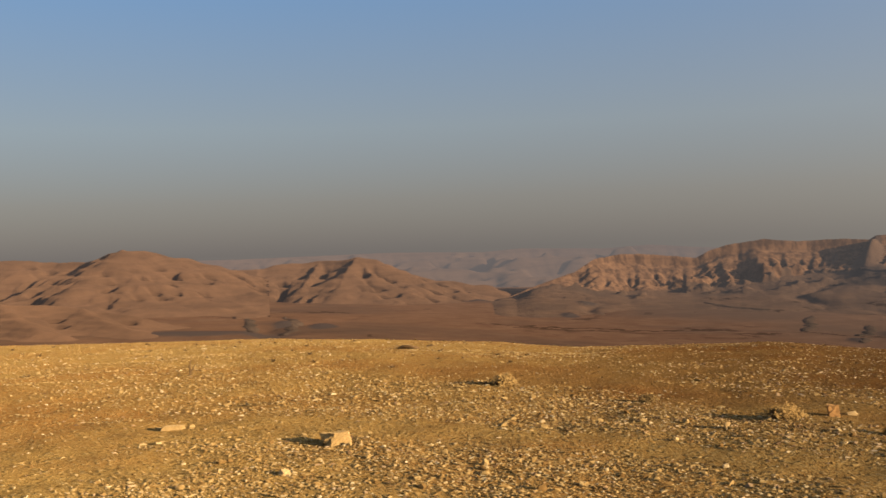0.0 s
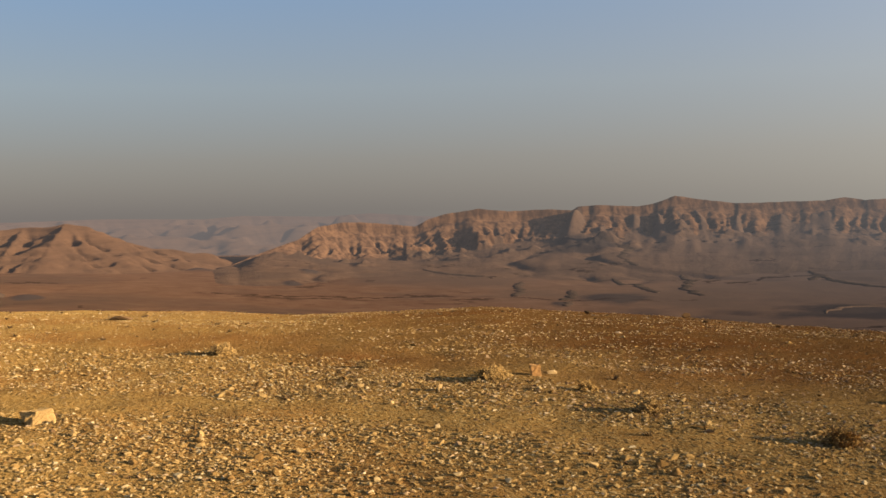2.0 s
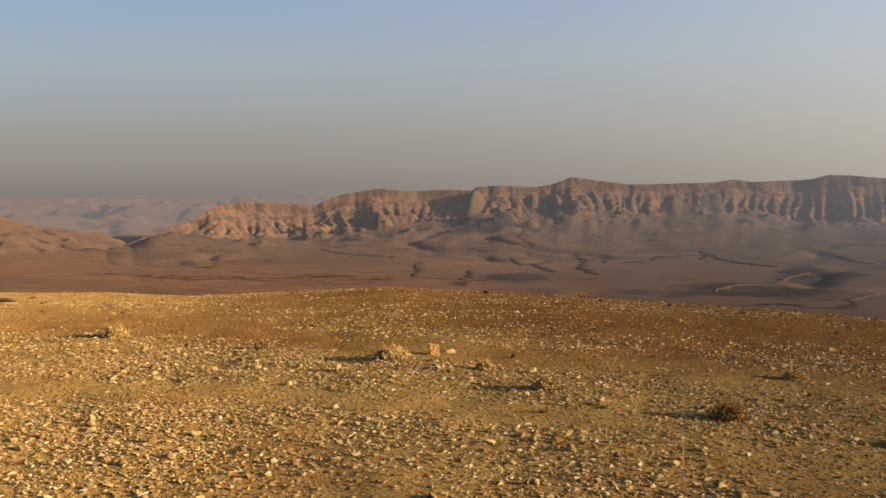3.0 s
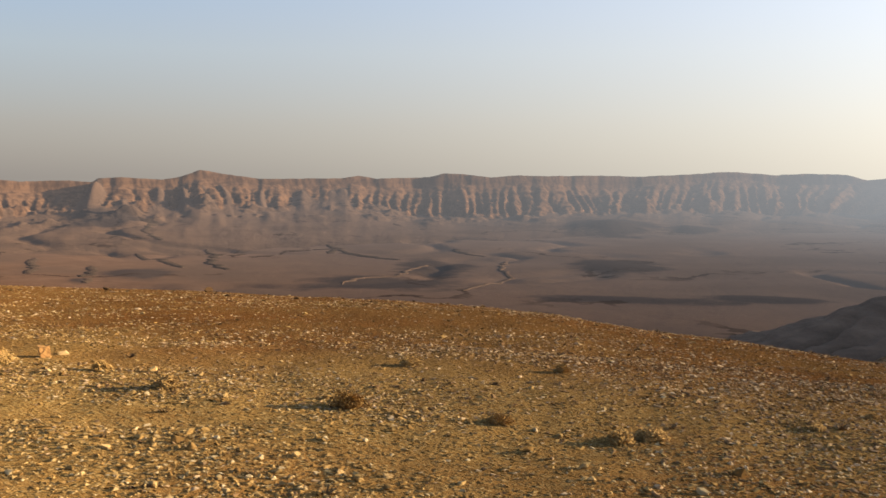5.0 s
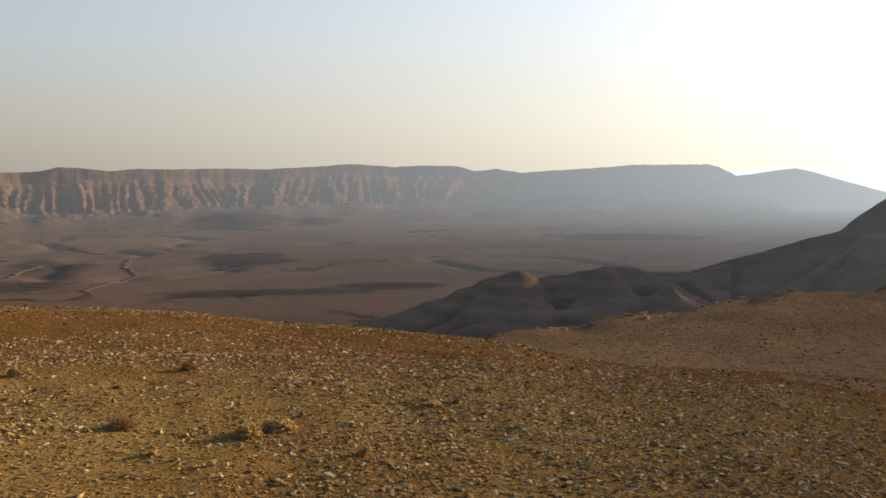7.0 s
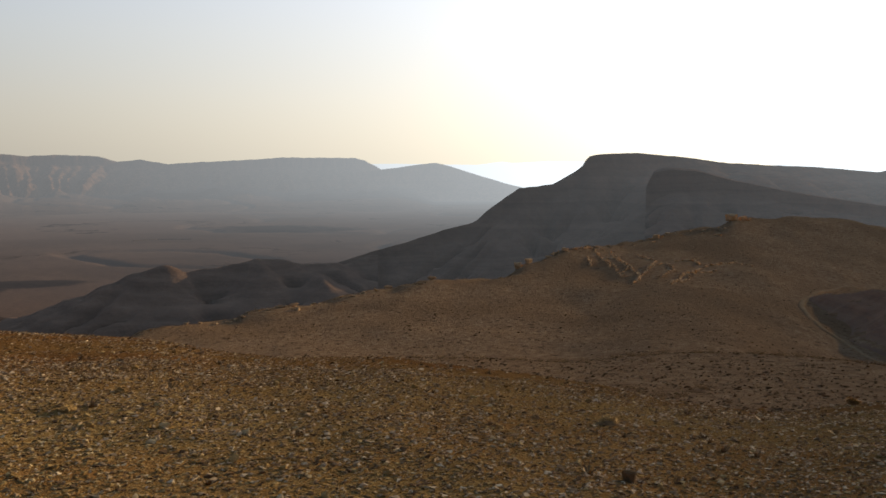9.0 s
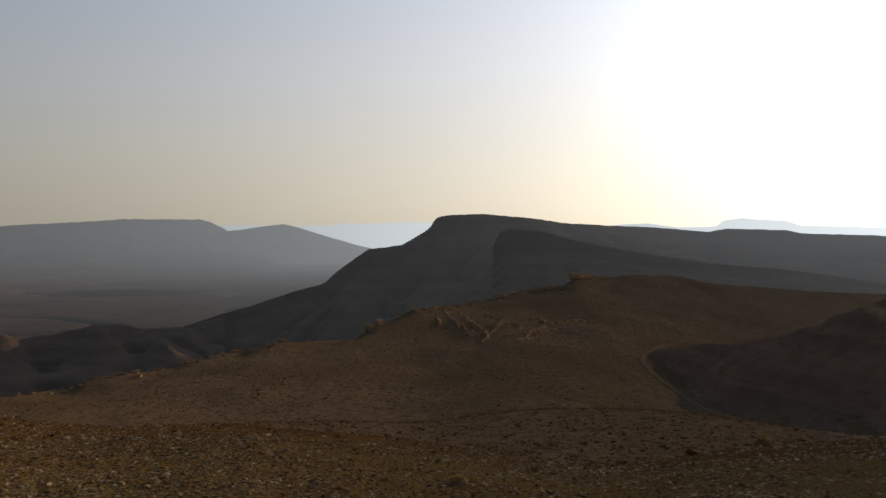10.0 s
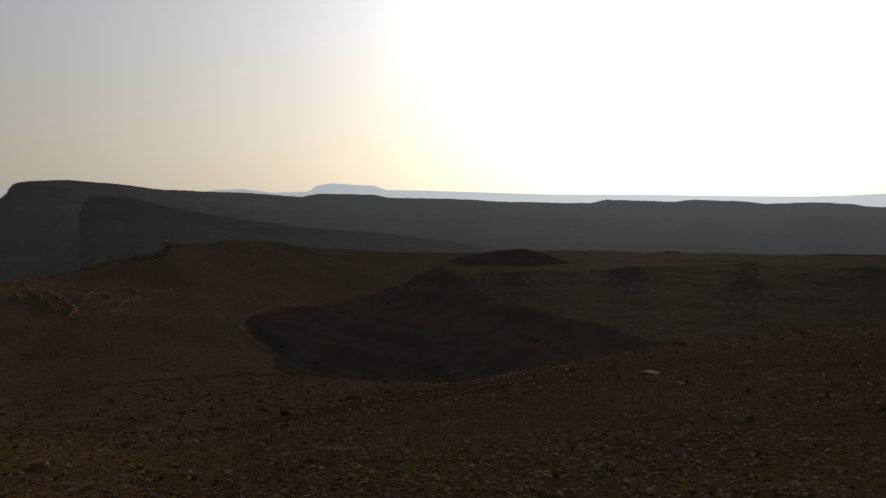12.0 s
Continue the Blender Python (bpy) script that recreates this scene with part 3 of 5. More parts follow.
WALL_TOP = [(-4, -4.2), (-1.5, -3.2), (0.4, -2.45), (1, -2.23), (3.1, -1.53), (4.2, -0.85), (5.6, -0.62), (6.9, -0.66), (8.5, -0.82), (9.7, -0.96), (10.4, -0.6), (11.3, -0.3), (13.3, -0.04), (14.9, -0.22),
            (17.4, -0.16), (18.5, -0.26), (18.85, -0.05), (20, 0.02), (22.1, -0.11), (23.1, 0.04), (24.15, 0.43), (25.6, 0.18), (27.4, -0.07), (31.9, -0.03), (32.85, 0.13), (33.8, -0.05),
            (36.8, 0.04), (37.7, 0.26), (38.7, 0.22), (40.3, 0.03), (41.9, 0.15), (43.3, 0.1), (46.4, 0.14), (48.6, 0.08), (51.8, 0.25), (53.3, 0.35), (55.7, 0.17), (57.3, 0.24), (59.3, 0.18),
            (60.25, -0.1), (61.4, 0.03), (62.9, -0.21), (64.5, -0.09), (67.5, 0.08), (69, 0.2), (73, 0.2), (73.6, 0.05), (74.2, -0.25), (75, -0.75), (76.2, -1.5), (78, -2.3), (86, -3.2)]
WALL_FOOT = [(0.3, -2.75), (2.8, -2.5), (5.9, -2.6), (9.7, -3.0), (11.6, -2.65), (14.8, -2.5), (18, -2.0), (21, -1.8), (24.3, -1.95), (28, -2.05), (34.3, -2.25), (40, -2.5), (46, -2.3), (52, -2.1), (60, -1.95), (75, -1.8), (86, -3.2)]


def crater_wall(name, az0, az1, seed):
    """The far crater wall: a bedded cap cliff, spurs and gullies under it and a long smooth apron of debris."""
    cell = 5.5
    az = np.arange(az0, az1, math.degrees(cell / 4300))
    s = np.radians(az) * 4000
    rt = table(az, [(-2, 3000), (3, 3250), (6, 3420), (12, 3550), (20, 3580), (40, 3960), (50, 4350), (56, 4620), (62, 4760), (80, 4770)])
    rt = rt + 75 * fbm(s / 420, s * 0, 3, seed) + 26 * fbm(s / 90, s * 0, 2, seed + 1) + 13 * fbm(s / 34, s * 0, 3, seed + 2)
    el = table(az, WALL_TOP) + 0.05 * fbm(az / 0.3, az * 0, 4, seed + 3)
    zt = EYE + rt * np.tan(np.radians(el))
    zf = EYE + (rt - 170) * np.tan(np.radians(rounded(az, WALL_FOOT, 1.0) + 0.4 * step(4, 14, az)))
    low = table(az, [(0, -195), (20, -213), (80, -216)])
    zf = np.minimum(low + (zf - low) * step(-3.5, 1.5, az) + 36 * fbm(s / 280, s * 0, 3, seed + 50) * step(0, 6, az), zt - 6)
    tall = zt - zf
    front = np.concatenate([np.arange(0, 360, 5.0), np.arange(360, 1100, 16)])
    d = front[:, None]
    warp = s + 60 * fbm(s / 160, d / 220, 4, seed + 5) + 0.6 * d * fbm(s / 520, s * 0, 2, seed + 6)

    def crests(period, stretch, sd):
        """Rows of sharp spurs of uneven spacing, 0 in the gullies, 1 on the spurs."""
        u = warp / period + 1.3 * fbm(warp / period / 3.1, d / stretch, 2, sd)
        v = np.abs((u % 1) * 2 - 1)
        weight = value_noise(np.floor(u + 0.5), np.floor(u) * 0, sd + 4)
        return v * (0.12 + 0.88 * weight)
    main, fine = np.maximum(crests(135, 700, seed + 13), 0.75 * crests(83, 600, seed + 33)), crests(37, 400, seed + 25)
    lean = 0.78 + 0.7 * main * (0.4 + 0.9 * value_noise(s / 260, s * 0, seed + 40)) + 0.26 * fine + 0.22 * fbm(s / 45, d / 200, 3, seed + 41)
    gentle = 1 - 0.5 * step(9.0, 11.5, az) - 0.5 * step(24, 34, az)
    lean = lean + gentle * (1.35 + 0.32 * (main - 0.4) + 0.3 * fbm(s / 70, d / 140, 3, seed + 42) - lean)
    wide = np.maximum(tall, 10) * 2.0 * lean
    cap = np.clip(0.24 + 0.3 * fbm(s / 300, s * 0, 3, seed + 7), 0.08, 0.36)
    edge = 5 + 5 * main + 3 * fine
    q = np.minimum(np.maximum(d - edge, 0) / np.maximum(wide, 12), 2.0)
    drop = np.where(d < edge, cap * (d / edge) ** 1.3, cap + (1.12 - cap) * (1.35 * q - 0.3 * q * q))
    steep = zt - tall * drop - 0.5 * np.maximum(d - 260, 0)
    sand = sands(az[None] + 0 * d, rt - d)
    rise = np.maximum(zf - rounded(az, SANDS, 2), 2) * (1 + 0.9 * (0.45 - main) * np.exp(-np.maximum(d - 60, 0) / 170)) * np.exp(-np.maximum(d - 150 - 60 * fbm(s / 240, s * 0, 3, seed + 9), -90) / (420 + 160 * fbm(s / 700, s * 0, 2, seed + 10)))
    apron = sand + rise * (1 + 0.5 * fbm(s / 130, d / 420, 3, seed + 23)) + 22 * (main - 0.3) * np.exp(-np.maximum(d - 140, 0) / 130) * step(40, 120, d) * np.clip(tall / 110, 0, 1) + 3 - 12 * step(600, 1090, d) - 14 * (1 - step(-3.4, -0.5, az))
    z = np.maximum(steep, apron) + 2.0 * np.exp(-((steep - apron) / 8) ** 2)
    z = z + (10 * fbm(s / 26, d / 34, 4, seed + 21) * step(0, 25, d) + 1.5 * np.sin((zt - z) / 3.1 + 2 * fbm(s / 300, d / 300, 2, seed + 45))) * step(0, 15, steep - apron) * step(3, 12, d)
    mask = (0.1 + 0.9 * step(5, 40, d)) * np.where(steep > apron, 1, 0.12) * np.clip(tall / 140, 0.1, 1)
    z[:72] = erode(z[:72], 5.0, cell, mask[:72], 170000, seed, 40, 0.09)
    knoll = np.maximum(fbm(s / 95, d / 80, 5, seed + 17) - 0.05, 0) * 120 * (0.55 + 0.45 * (1 - step(20, 30, az)))
    z = z + knoll * step(110, 200, d) * (1 - step(280, 560, d)) * np.clip(tall / 110, 0, 1)
    back = np.linspace(0, 1, 9)[:0:-1][:, None]
    zb = zt - (zt - low) * 0.5 * np.maximum(back - 0.3, 0) ** 1.3 - 200 * back * (0.01 + 1.8 * np.maximum(0, -np.tan(np.radians(el))))
    z = np.concatenate([zb, z])
    r = np.concatenate([rt + 200 * back, rt - d])
    a = np.radians(az)[None] + 0 * r
    me, _ = grid_mesh(name, np.stack([r * np.sin(a), r * np.cos(a), z], -1)[::-1].reshape(-1, 3), len(r), len(az), [WALL_ROCK, FAN_ROCK])
    smooth = np.concatenate([0 * zb, apron > steep + 10 * fbm(s / 60, d / 120, 3, seed + 19)])[::-1][:-1, :-1]
    me.polygons.foreach_set("material_index", (smooth > 0).astype(np.int32).ravel())
    return new(name, me)


def spined(name, az0, az1, r0, r1, floor_z, spines, material, cell, run, power, seed, rough=0.5, drops=30000, rate=0.12, grain=120.0, flat=None):
    """A hill with crests: each spine is a row of (bearing, distance, sight angle), and the flanks fall away from it to the floor."""
    az = np.arange(az0, az1, math.degrees(cell / ((r0 + r1) / 2)))
    rr = np.arange(r0, r1, cell)
    a, r = np.meshgrid(np.radians(az), rr)
    x, y = r * np.sin(a), r * np.cos(a)
    wx, wy = x + grain * 0.5 * fbm(x / grain, y / grain, 3, seed), y + grain * 0.5 * fbm(x / grain, y / grain, 3, seed + 4)
    z = np.full_like(x, floor_z - 8.0)
    for spine in spines:
        row = [(bearing(p, q), EYE + q * math.tan(radians(e))) for p, q, e in spine]
        for (p, hp), (q, hq) in zip(row, row[1:]):
            dx, dy = q.x - p.x, q.y - p.y
            t = np.clip(((wx - p.x) * dx + (wy - p.y) * dy) / (dx * dx + dy * dy), 0, 1)
            t0 = np.clip(((x - p.x) * dx + (y - p.y) * dy) / (dx * dx + dy * dy), 0, 1)
            d = np.hypot(wx - p.x - dx * t, wy - p.y - dy * t)
            d0 = np.hypot(x - p.x - dx * t0, y - p.y - dy * t0)
            d = d0 + (d - d0) * step(0, grain * 0.6, d0)
            h = hp + (hq - hp) * t0 - floor_z
            w = np.maximum(h * run * (1 + rough * fbm(x / grain * 1.7, y / grain * 1.7, 3, seed + 8)), 1)
            z = np.maximum(z, floor_z + h * np.maximum(1 - d / w, 0) ** power)
    crest = z.max(0)
    tall = max(float(z.max() - floor_z), 1.0)
    z = z + (0.07 * tall * fbm(x / grain * 3.5, y / grain * 3.5, 5, seed + 12) + 0.012 * tall * np.sin((z - floor_z) / tall * 50)) * step(0.02, 0.2, (z - floor_z) / tall)
    mask = step(0.03, 0.25, (z - floor_z) / tall) * (1 - 0.85 * step(0.97, 1.0, (z - floor_z) / np.maximum(crest - floor_z, 1)))
    z = erode(z, cell, cell, mask, drops, seed, 45, rate)
    z = np.where(z < floor_z + 0.3, floor_z - 8, z)
    me, _ = grid_mesh(name, np.stack([x, y, z], -1).reshape(-1, 3), len(rr), len(az), [material, flat] if flat else material)
    # gentle faces take a second material, which paints the sunlit shelf lighter
    if flat:
        up = np.empty(len(me.polygons) * 3, np.float32)
        me.polygons.foreach_get("normal", up)
        me.polygons.foreach_set("material_index", (np.abs(up[2::3]) > 0.94).astype(np.int32))
    return new(name, me)


tagged(crater_wall("backdrop_crater_wall", -3.6, 86, 8), "far layered crater wall of gullied brown cliffs", "cliff", kind="structure")
# the paleness of the skyline forms is haze painted into their materials
tagged(escarpment("backdrop_hump", 72, 83, [(72, -0.7), (75.2, -0.35), (76.5, -0.15), (77.6, -0.03), (78.5, -0.25), (79.45, -0.55), (81.5, -1.15), (83, -1.5)], [(72, 4700)], [(72, 4450)], [(72, -195)],
                  WALL_ROCK, 10, 0.2, 0.3, 3, 100, 13, 10000), "rounded hill far off, pale with painted haze", "hill", kind="structure")
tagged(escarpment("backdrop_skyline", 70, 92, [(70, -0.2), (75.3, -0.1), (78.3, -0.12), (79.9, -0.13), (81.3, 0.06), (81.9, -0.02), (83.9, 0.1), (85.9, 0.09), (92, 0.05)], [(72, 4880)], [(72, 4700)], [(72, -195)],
                  DISTANT, 12, 0.3, 0.3, 3, 60, 15, 10000), "plateau on the horizon, pale with painted haze", "plateau", kind="structure")
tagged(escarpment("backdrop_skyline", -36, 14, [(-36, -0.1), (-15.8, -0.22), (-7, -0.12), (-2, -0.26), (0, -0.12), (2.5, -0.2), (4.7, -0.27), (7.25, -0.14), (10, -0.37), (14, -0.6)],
                  [(0, 4850)], [(0, 3900)], [(-36, -125), (14, -178)], PLAIN, 10, 0.15, 0.6, 3, 80, 17, 60000, 1.3), "low plateau on the horizon with painted haze", "plateau", kind="structure")
tagged(spined("backdrop_mesa", -37, -14, 1900, 3350, -128, [
    [(-37, 2950, 0.0), (-30, 2900, 0.1), (-27.9, 2900, 0.14), (-26.5, 2880, 0.15), (-25.1, 2860, -0.05), (-23.7, 2800, -0.1), (-22.9, 2760, 0.17), (-21.85, 2740, 0.59), (-20.5, 2760, 0.34), (-18.8, 2800, 0.03), (-17, 2870, -0.43), (-16.1, 2900, -1.15)],
    [(-21.85, 2740, 0.5), (-20.9, 2600, -0.75), (-20.2, 2480, -1.6)], [(-23.2, 2770, 0.0), (-22.9, 2640, -1.2)], [(-18.6, 2800, -0.05), (-18.1, 2620, -1.3)], [(-26.2, 2880, 0.1), (-26.0, 2680, -1.2)]],
    RED_ROCK, 5.5, 4.0, 1.75, 21, 0.6, 60000, 0.13, 190), "reddish flat-topped mesa with gullied sunlit flanks", "mesa", kind="structure")
tagged(spined("backdrop_mesa", -18, 1, 2250, 3600, -160, [
    [(-15.9, 3080, -0.85), (-14.8, 3080, -0.73), (-13.3, 3090, -0.56), (-11.1, 3090, -0.48), (-10.1, 3070, -0.42), (-9.1, 3050, -0.27), (-8.2, 3050, -0.42), (-7, 3080, -1.0), (-5.7, 3090, -1.53), (-3.8, 3100, -1.85), (-1.6, 3100, -2.2)],
    [(-11.2, 3090, -0.5), (-11.7, 2960, -1.2), (-12.2, 2860, -1.9)], [(-9.1, 3050, -0.3), (-9.7, 2930, -1.0), (-10.1, 2830, -1.8)], [(-9.0, 3050, -0.35), (-8.3, 2920, -1.3)], [(-14.6, 3080, -0.73), (-14.9, 2950, -1.6)]],
    RED_ROCK, 5.5, 3.4, 1.6, 27, 0.6, 50000, 0.13, 190), "reddish mesa with a sloping shoulder", "mesa", kind="structure")
tagged(spined("backdrop_hills", -33, -17, 1500, 2250, -126, [
    [(-33, 2050, -1.9), (-28, 2000, -2.1), (-25, 2000, -2.35), (-23, 1960, -2.75), (-21, 1900, -3.15)], [(-28, 2000, -2.1), (-27, 1800, -3.0), (-26, 1680, -3.6)], [(-24, 1980, -2.5), (-22.8, 1800, -3.3), (-21.4, 1700, -3.8)]],
    RED_ROCK, 5.5, 4.0, 1.2, 29, 0.5, 12000, 0.08, 150), "low rounded reddish hills before the mesa", "hills", kind="structure")
HEAD_TOP = [(70.5, -6.4), (71.9, -5.72), (73.8, -5.1), (76, -4.48), (78.4, -3.68), (79.8, -3.35), (80.4, -2.75), (81.6, -1.85), (82.3, -1.4), (84.1, -1.22), (85.4, -0.42), (85.86, -0.1), (86.03, 0.38), (86.8, 0.53), (88.6, 0.6), (90.5, 0.45),
            (91.4, 0.38), (93.5, 0.08), (95.1, 0.0), (99.2, -0.18), (101.1, -0.35), (102.1, -0.18), (105.2, -0.22), (105.9, -0.4), (110.3, -0.5), (112.8, -0.66), (117.3, -0.72), (118.2, -0.53), (121.9, -0.63),
            (123, -0.53), (125.4, -0.62), (127, -0.75), (129, -0.65), (130.7, -0.72), (132, -0.88), (142, -0.85)]
tagged(escarpment("backdrop_headland", 70.5, 142, HEAD_TOP, [(50, 1050), (62, 1080), (68, 1130), (80, 1270), (86, 1400), (100, 1750), (142, 1950)],
                  [(50, 900), (62, 910), (68, 940), (80, 1000), (86, 1080), (100, 1250), (142, 1400)],
                  [(50, -195), (80, -190), (88, -135), (95, -85), (105, -95), (142, -115)], HEAD_ROCK, 5.0, 0.14, 0.25, 5.0, 400, 33, 50000, 1.35, 0.07, pieces=True), "dark shaded headland with a cliff brow", "headland")
tagged(spined("backdrop_foothills", 51, 74.5, 850, 1330, -192, [
    [(74.2, 1170, -5.2), (72.5, 1150, -5.6), (71.4, 1120, -5.66), (69.6, 1110, -5.66), (68.7, 1100, -5.36), (67.6, 1090, -5.3), (66.8, 1088, -5.5), (65.8, 1085, -5.8), (63.6, 1080, -5.99), (62.64, 1075, -5.68), (61.8, 1070, -6.1), (61.1, 1070, -6.42), (59.5, 1065, -6.8), (57.9, 1060, -7.65), (56.4, 1055, -8.25), (55.2, 1050, -8.8), (53, 1040, -10.2)],
    [(67.6, 1090, -5.4), (68.0, 1040, -6.3)], [(70.5, 1110, -5.9), (71.4, 1010, -6.9)]],
    HEAD_ROCK, 4.0, 3.0, 1.25, 35, 0.5, 25000, 0.08, 90), "dark foothills with two low cones below the headland", "hills", kind="structure")
tagged(escarpment("backdrop_shoulder", 89.3, 112, [(89.3, -1.3), (89.5, -0.75), (89.7, -0.33), (90.5, -0.18), (91.9, -0.29), (94, -0.85), (96.9, -1.42), (99.7, -1.82), (101.6, -2.08), (105, -2.3), (112, -3.2)],
                  [(89, 1180), (112, 1300)], [(89, 1000), (112, 1080)], [(89, -90), (112, -85)], HEAD_ROCK, 4.0, 0.3, 0.25, 4.0, 200, 39, 15000, 1.35, pieces=True), "dark cliff shoulder before the headland", "cliff")
PROW = [(108.9, 310, -4.08), (110.2, 290, -5.1), (112.1, 268, -5.95), (114.7, 244, -6.75), (117.5, 222, -7.5), (121, 200, -8.4), (128, 190, -8.7), (142, 190, -8.8)]
BACK = [(97.9, 375, -6.9), (101.6, 345, -6.4), (104.5, 328, -5.92), (107, 316, -5.12), (108.2, 311, -4.42), (108.9, 310, -4.06), (109.6, 311, -4.35), (110.6, 313, -4.62), (116, 325, -4.58), (121, 345, -4.25), (125, 352, -3.95), (132.7, 360, -4.1), (142, 360, -4.2)]
shelf_spines = [[tuple(float(np.interp(a, [p[0] for p in row], [p[k] for p in row])) for k in range(3)) for row in (BACK, PROW)] for a in np.arange(110.5, 142, 0.6)]
tagged(spined("pyramid_hill", 94, 142, 170, 470, -58, [BACK, PROW, *shelf_spines], HILL_ROCK, 1.6, 1.75, 1.05, 45, 0.15, 4000, 0.015, 30, SLOPE), "dark brown pointed hill in shade", "hill")
tagged(escarpment("mound", 108, 117.5, [(108, -4.6), (109.2, -4.1), (110.2, -3.68), (111.5, -3.5), (113.5, -3.25), (114.6, -3.5), (115.5, -3.8), (117.5, -4.5)],
                  [(108, 930)], [(108, 880)], [(108, -80)], HILL_ROCK, 3.0, 0.05, 0.10, 4.0, 60, 49, 5000, 1.2, 0.01), "low dark mound on the plateau", "hill")
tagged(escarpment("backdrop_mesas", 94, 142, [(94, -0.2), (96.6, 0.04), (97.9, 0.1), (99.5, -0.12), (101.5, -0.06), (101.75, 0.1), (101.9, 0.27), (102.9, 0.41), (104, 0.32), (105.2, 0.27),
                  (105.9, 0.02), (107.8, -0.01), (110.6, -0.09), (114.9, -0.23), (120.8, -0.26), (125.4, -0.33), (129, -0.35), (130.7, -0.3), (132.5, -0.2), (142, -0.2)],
                  [(94, 4600)], [(94, 4350)], [(94, -110)], DISTANT_MESA, 9, 0.4, 0.3, 3, 200, 53, 20000, 1.5, 0.01), "flat mesas on the horizon, pale with painted haze", "mesa", kind="structure")


# ------------------------------------------------------------------ loose stones
rng = np.random.default_rng(4)


def rock_shape(seed, points=12, square=False):
    """A broken, angular stone about 1 across: the hull of a few scattered points, or of a cracked block's corners."""
    bm = bmesh.new()
    rnd = random.Random(seed)
    if square:
        for k in range(8):
            bm.verts.new(((k % 2 - 0.5) * rnd.uniform(0.45, 1.1), (k // 2 % 2 - 0.5) * rnd.uniform(0.5, 1.05), (k // 4 - 0.5) * rnd.uniform(0.55, 1.15)))
        points = 4
    for _ in range(points):
        d = Vector((rnd.gauss(0, 1), rnd.gauss(0, 1), rnd.gauss(0, 1))).normalized() * rnd.uniform(0.38, 0.55)
        bm.verts.new((d.x, d.y, d.z))
    hull = bmesh.ops.convex_hull(bm, input=bm.verts)
    bmesh.ops.delete(bm, geom=[v for v in hull["geom_interior"] if isinstance(v, bmesh.types.BMVert)], context="VERTS")
    bmesh.ops.triangulate(bm, faces=bm.faces)
    bm.normal_update()
    return bm


def shape_arrays(seed, points):
    bm = rock_shape(seed, points)
    bm.verts.index_update()
    v = np.array([x.co[:] for x in bm.verts])
    f = np.array([[x.index for x in face.verts] for face in bm.faces])
    bm.free()
    return v, f


CHIPS = [shape_arrays(100 + k, 6) for k in range(12)]
ROCKS = [shape_arrays(200 + k, 9) for k in range(12)]
# sandy lanes, by the sight angle along which they run
LANES = [([(-40, -6.2), (-4, -6.5), (2.5, -7.5), (9, -8.35), (15, -9.0), (25, -9.7), (40, -10.6), (60, -12.5), (140, -14)], 0.55, -6, 36),
         ([(-40, -9.6), (-20, -9.2), (-9, -9.6), (10, -11.5), (30, -13.2), (50, -14.9), (70, -16), (140, -18)], 0.45, -35, 20)]


def reach(az, el):
    k, t = brow_curve(az), np.tan(np.radians(-el))
    return (t - np.sqrt(np.maximum(t * t - 4 * k * EYE, 0))) / (2 * k)


def cover(az, r):
    """How thickly stones lie: bands and patches, with sandy lanes between."""
    x, y = r * np.sin(np.radians(az)), r * np.cos(np.radians(az))
    d = 0.5 + 2.1 * fbm(x / 4.5, y / 4.5, 3, 71) + 1.0 * fbm(x / 0.9, y / 0.9, 2, 73)
    down = -np.degrees(np.arctan2(EYE - hilltop(az, r), r))
    for path, wide, a0, a1 in LANES:
        off = (down - rounded(az, path, 2) + 0.5 * fbm(az / 4, r * 0, 2, 77)) / wide
        d = d - 1.5 * np.exp(-off ** 2) * step(a0 - 6, a0, az) * (1 - step(a1, a1 + 12, az))
    d = d - 0.38 * step(-1.0, 0.3, down + 5.9 + 1.9 * step(0, 16, az)) * (1 - step(30, 55, az)) * step(-14, 6, az)
    d = d + 0.4 * (1 - step(6, 8.5, r)) * step(10, 25, az)
    d = d + 0.4 * step(35, 70, az) - 0.2 * step(98, 116, az)
    return np.clip(d, 0.04, 1)


def scatter(n, r0, r1, s0, s1, dark, skew=2.2, a0=-33, a1=139, even=False):
    m = n * 4
    az = rng.uniform(a0, a1, m)
    r = np.sqrt(rng.uniform(r0 ** 2, r1 ** 2, m))
    keep = rng.random(m) < (0.35 + 0.65 * cover(az, r) if even else cover(az, r))
    keep &= (rng.random(m) < 0.12 + 0.75 * step(-6, 42, az - 38 * (1 - step(6, 10, r)) + 12 * fbm(r / 6, az / 15, 2, 75))) == dark
    az, r = az[keep][:n], r[keep][:n]
    return az, r, s0 * (s1 / s0) ** (rng.random(len(az)) ** skew)


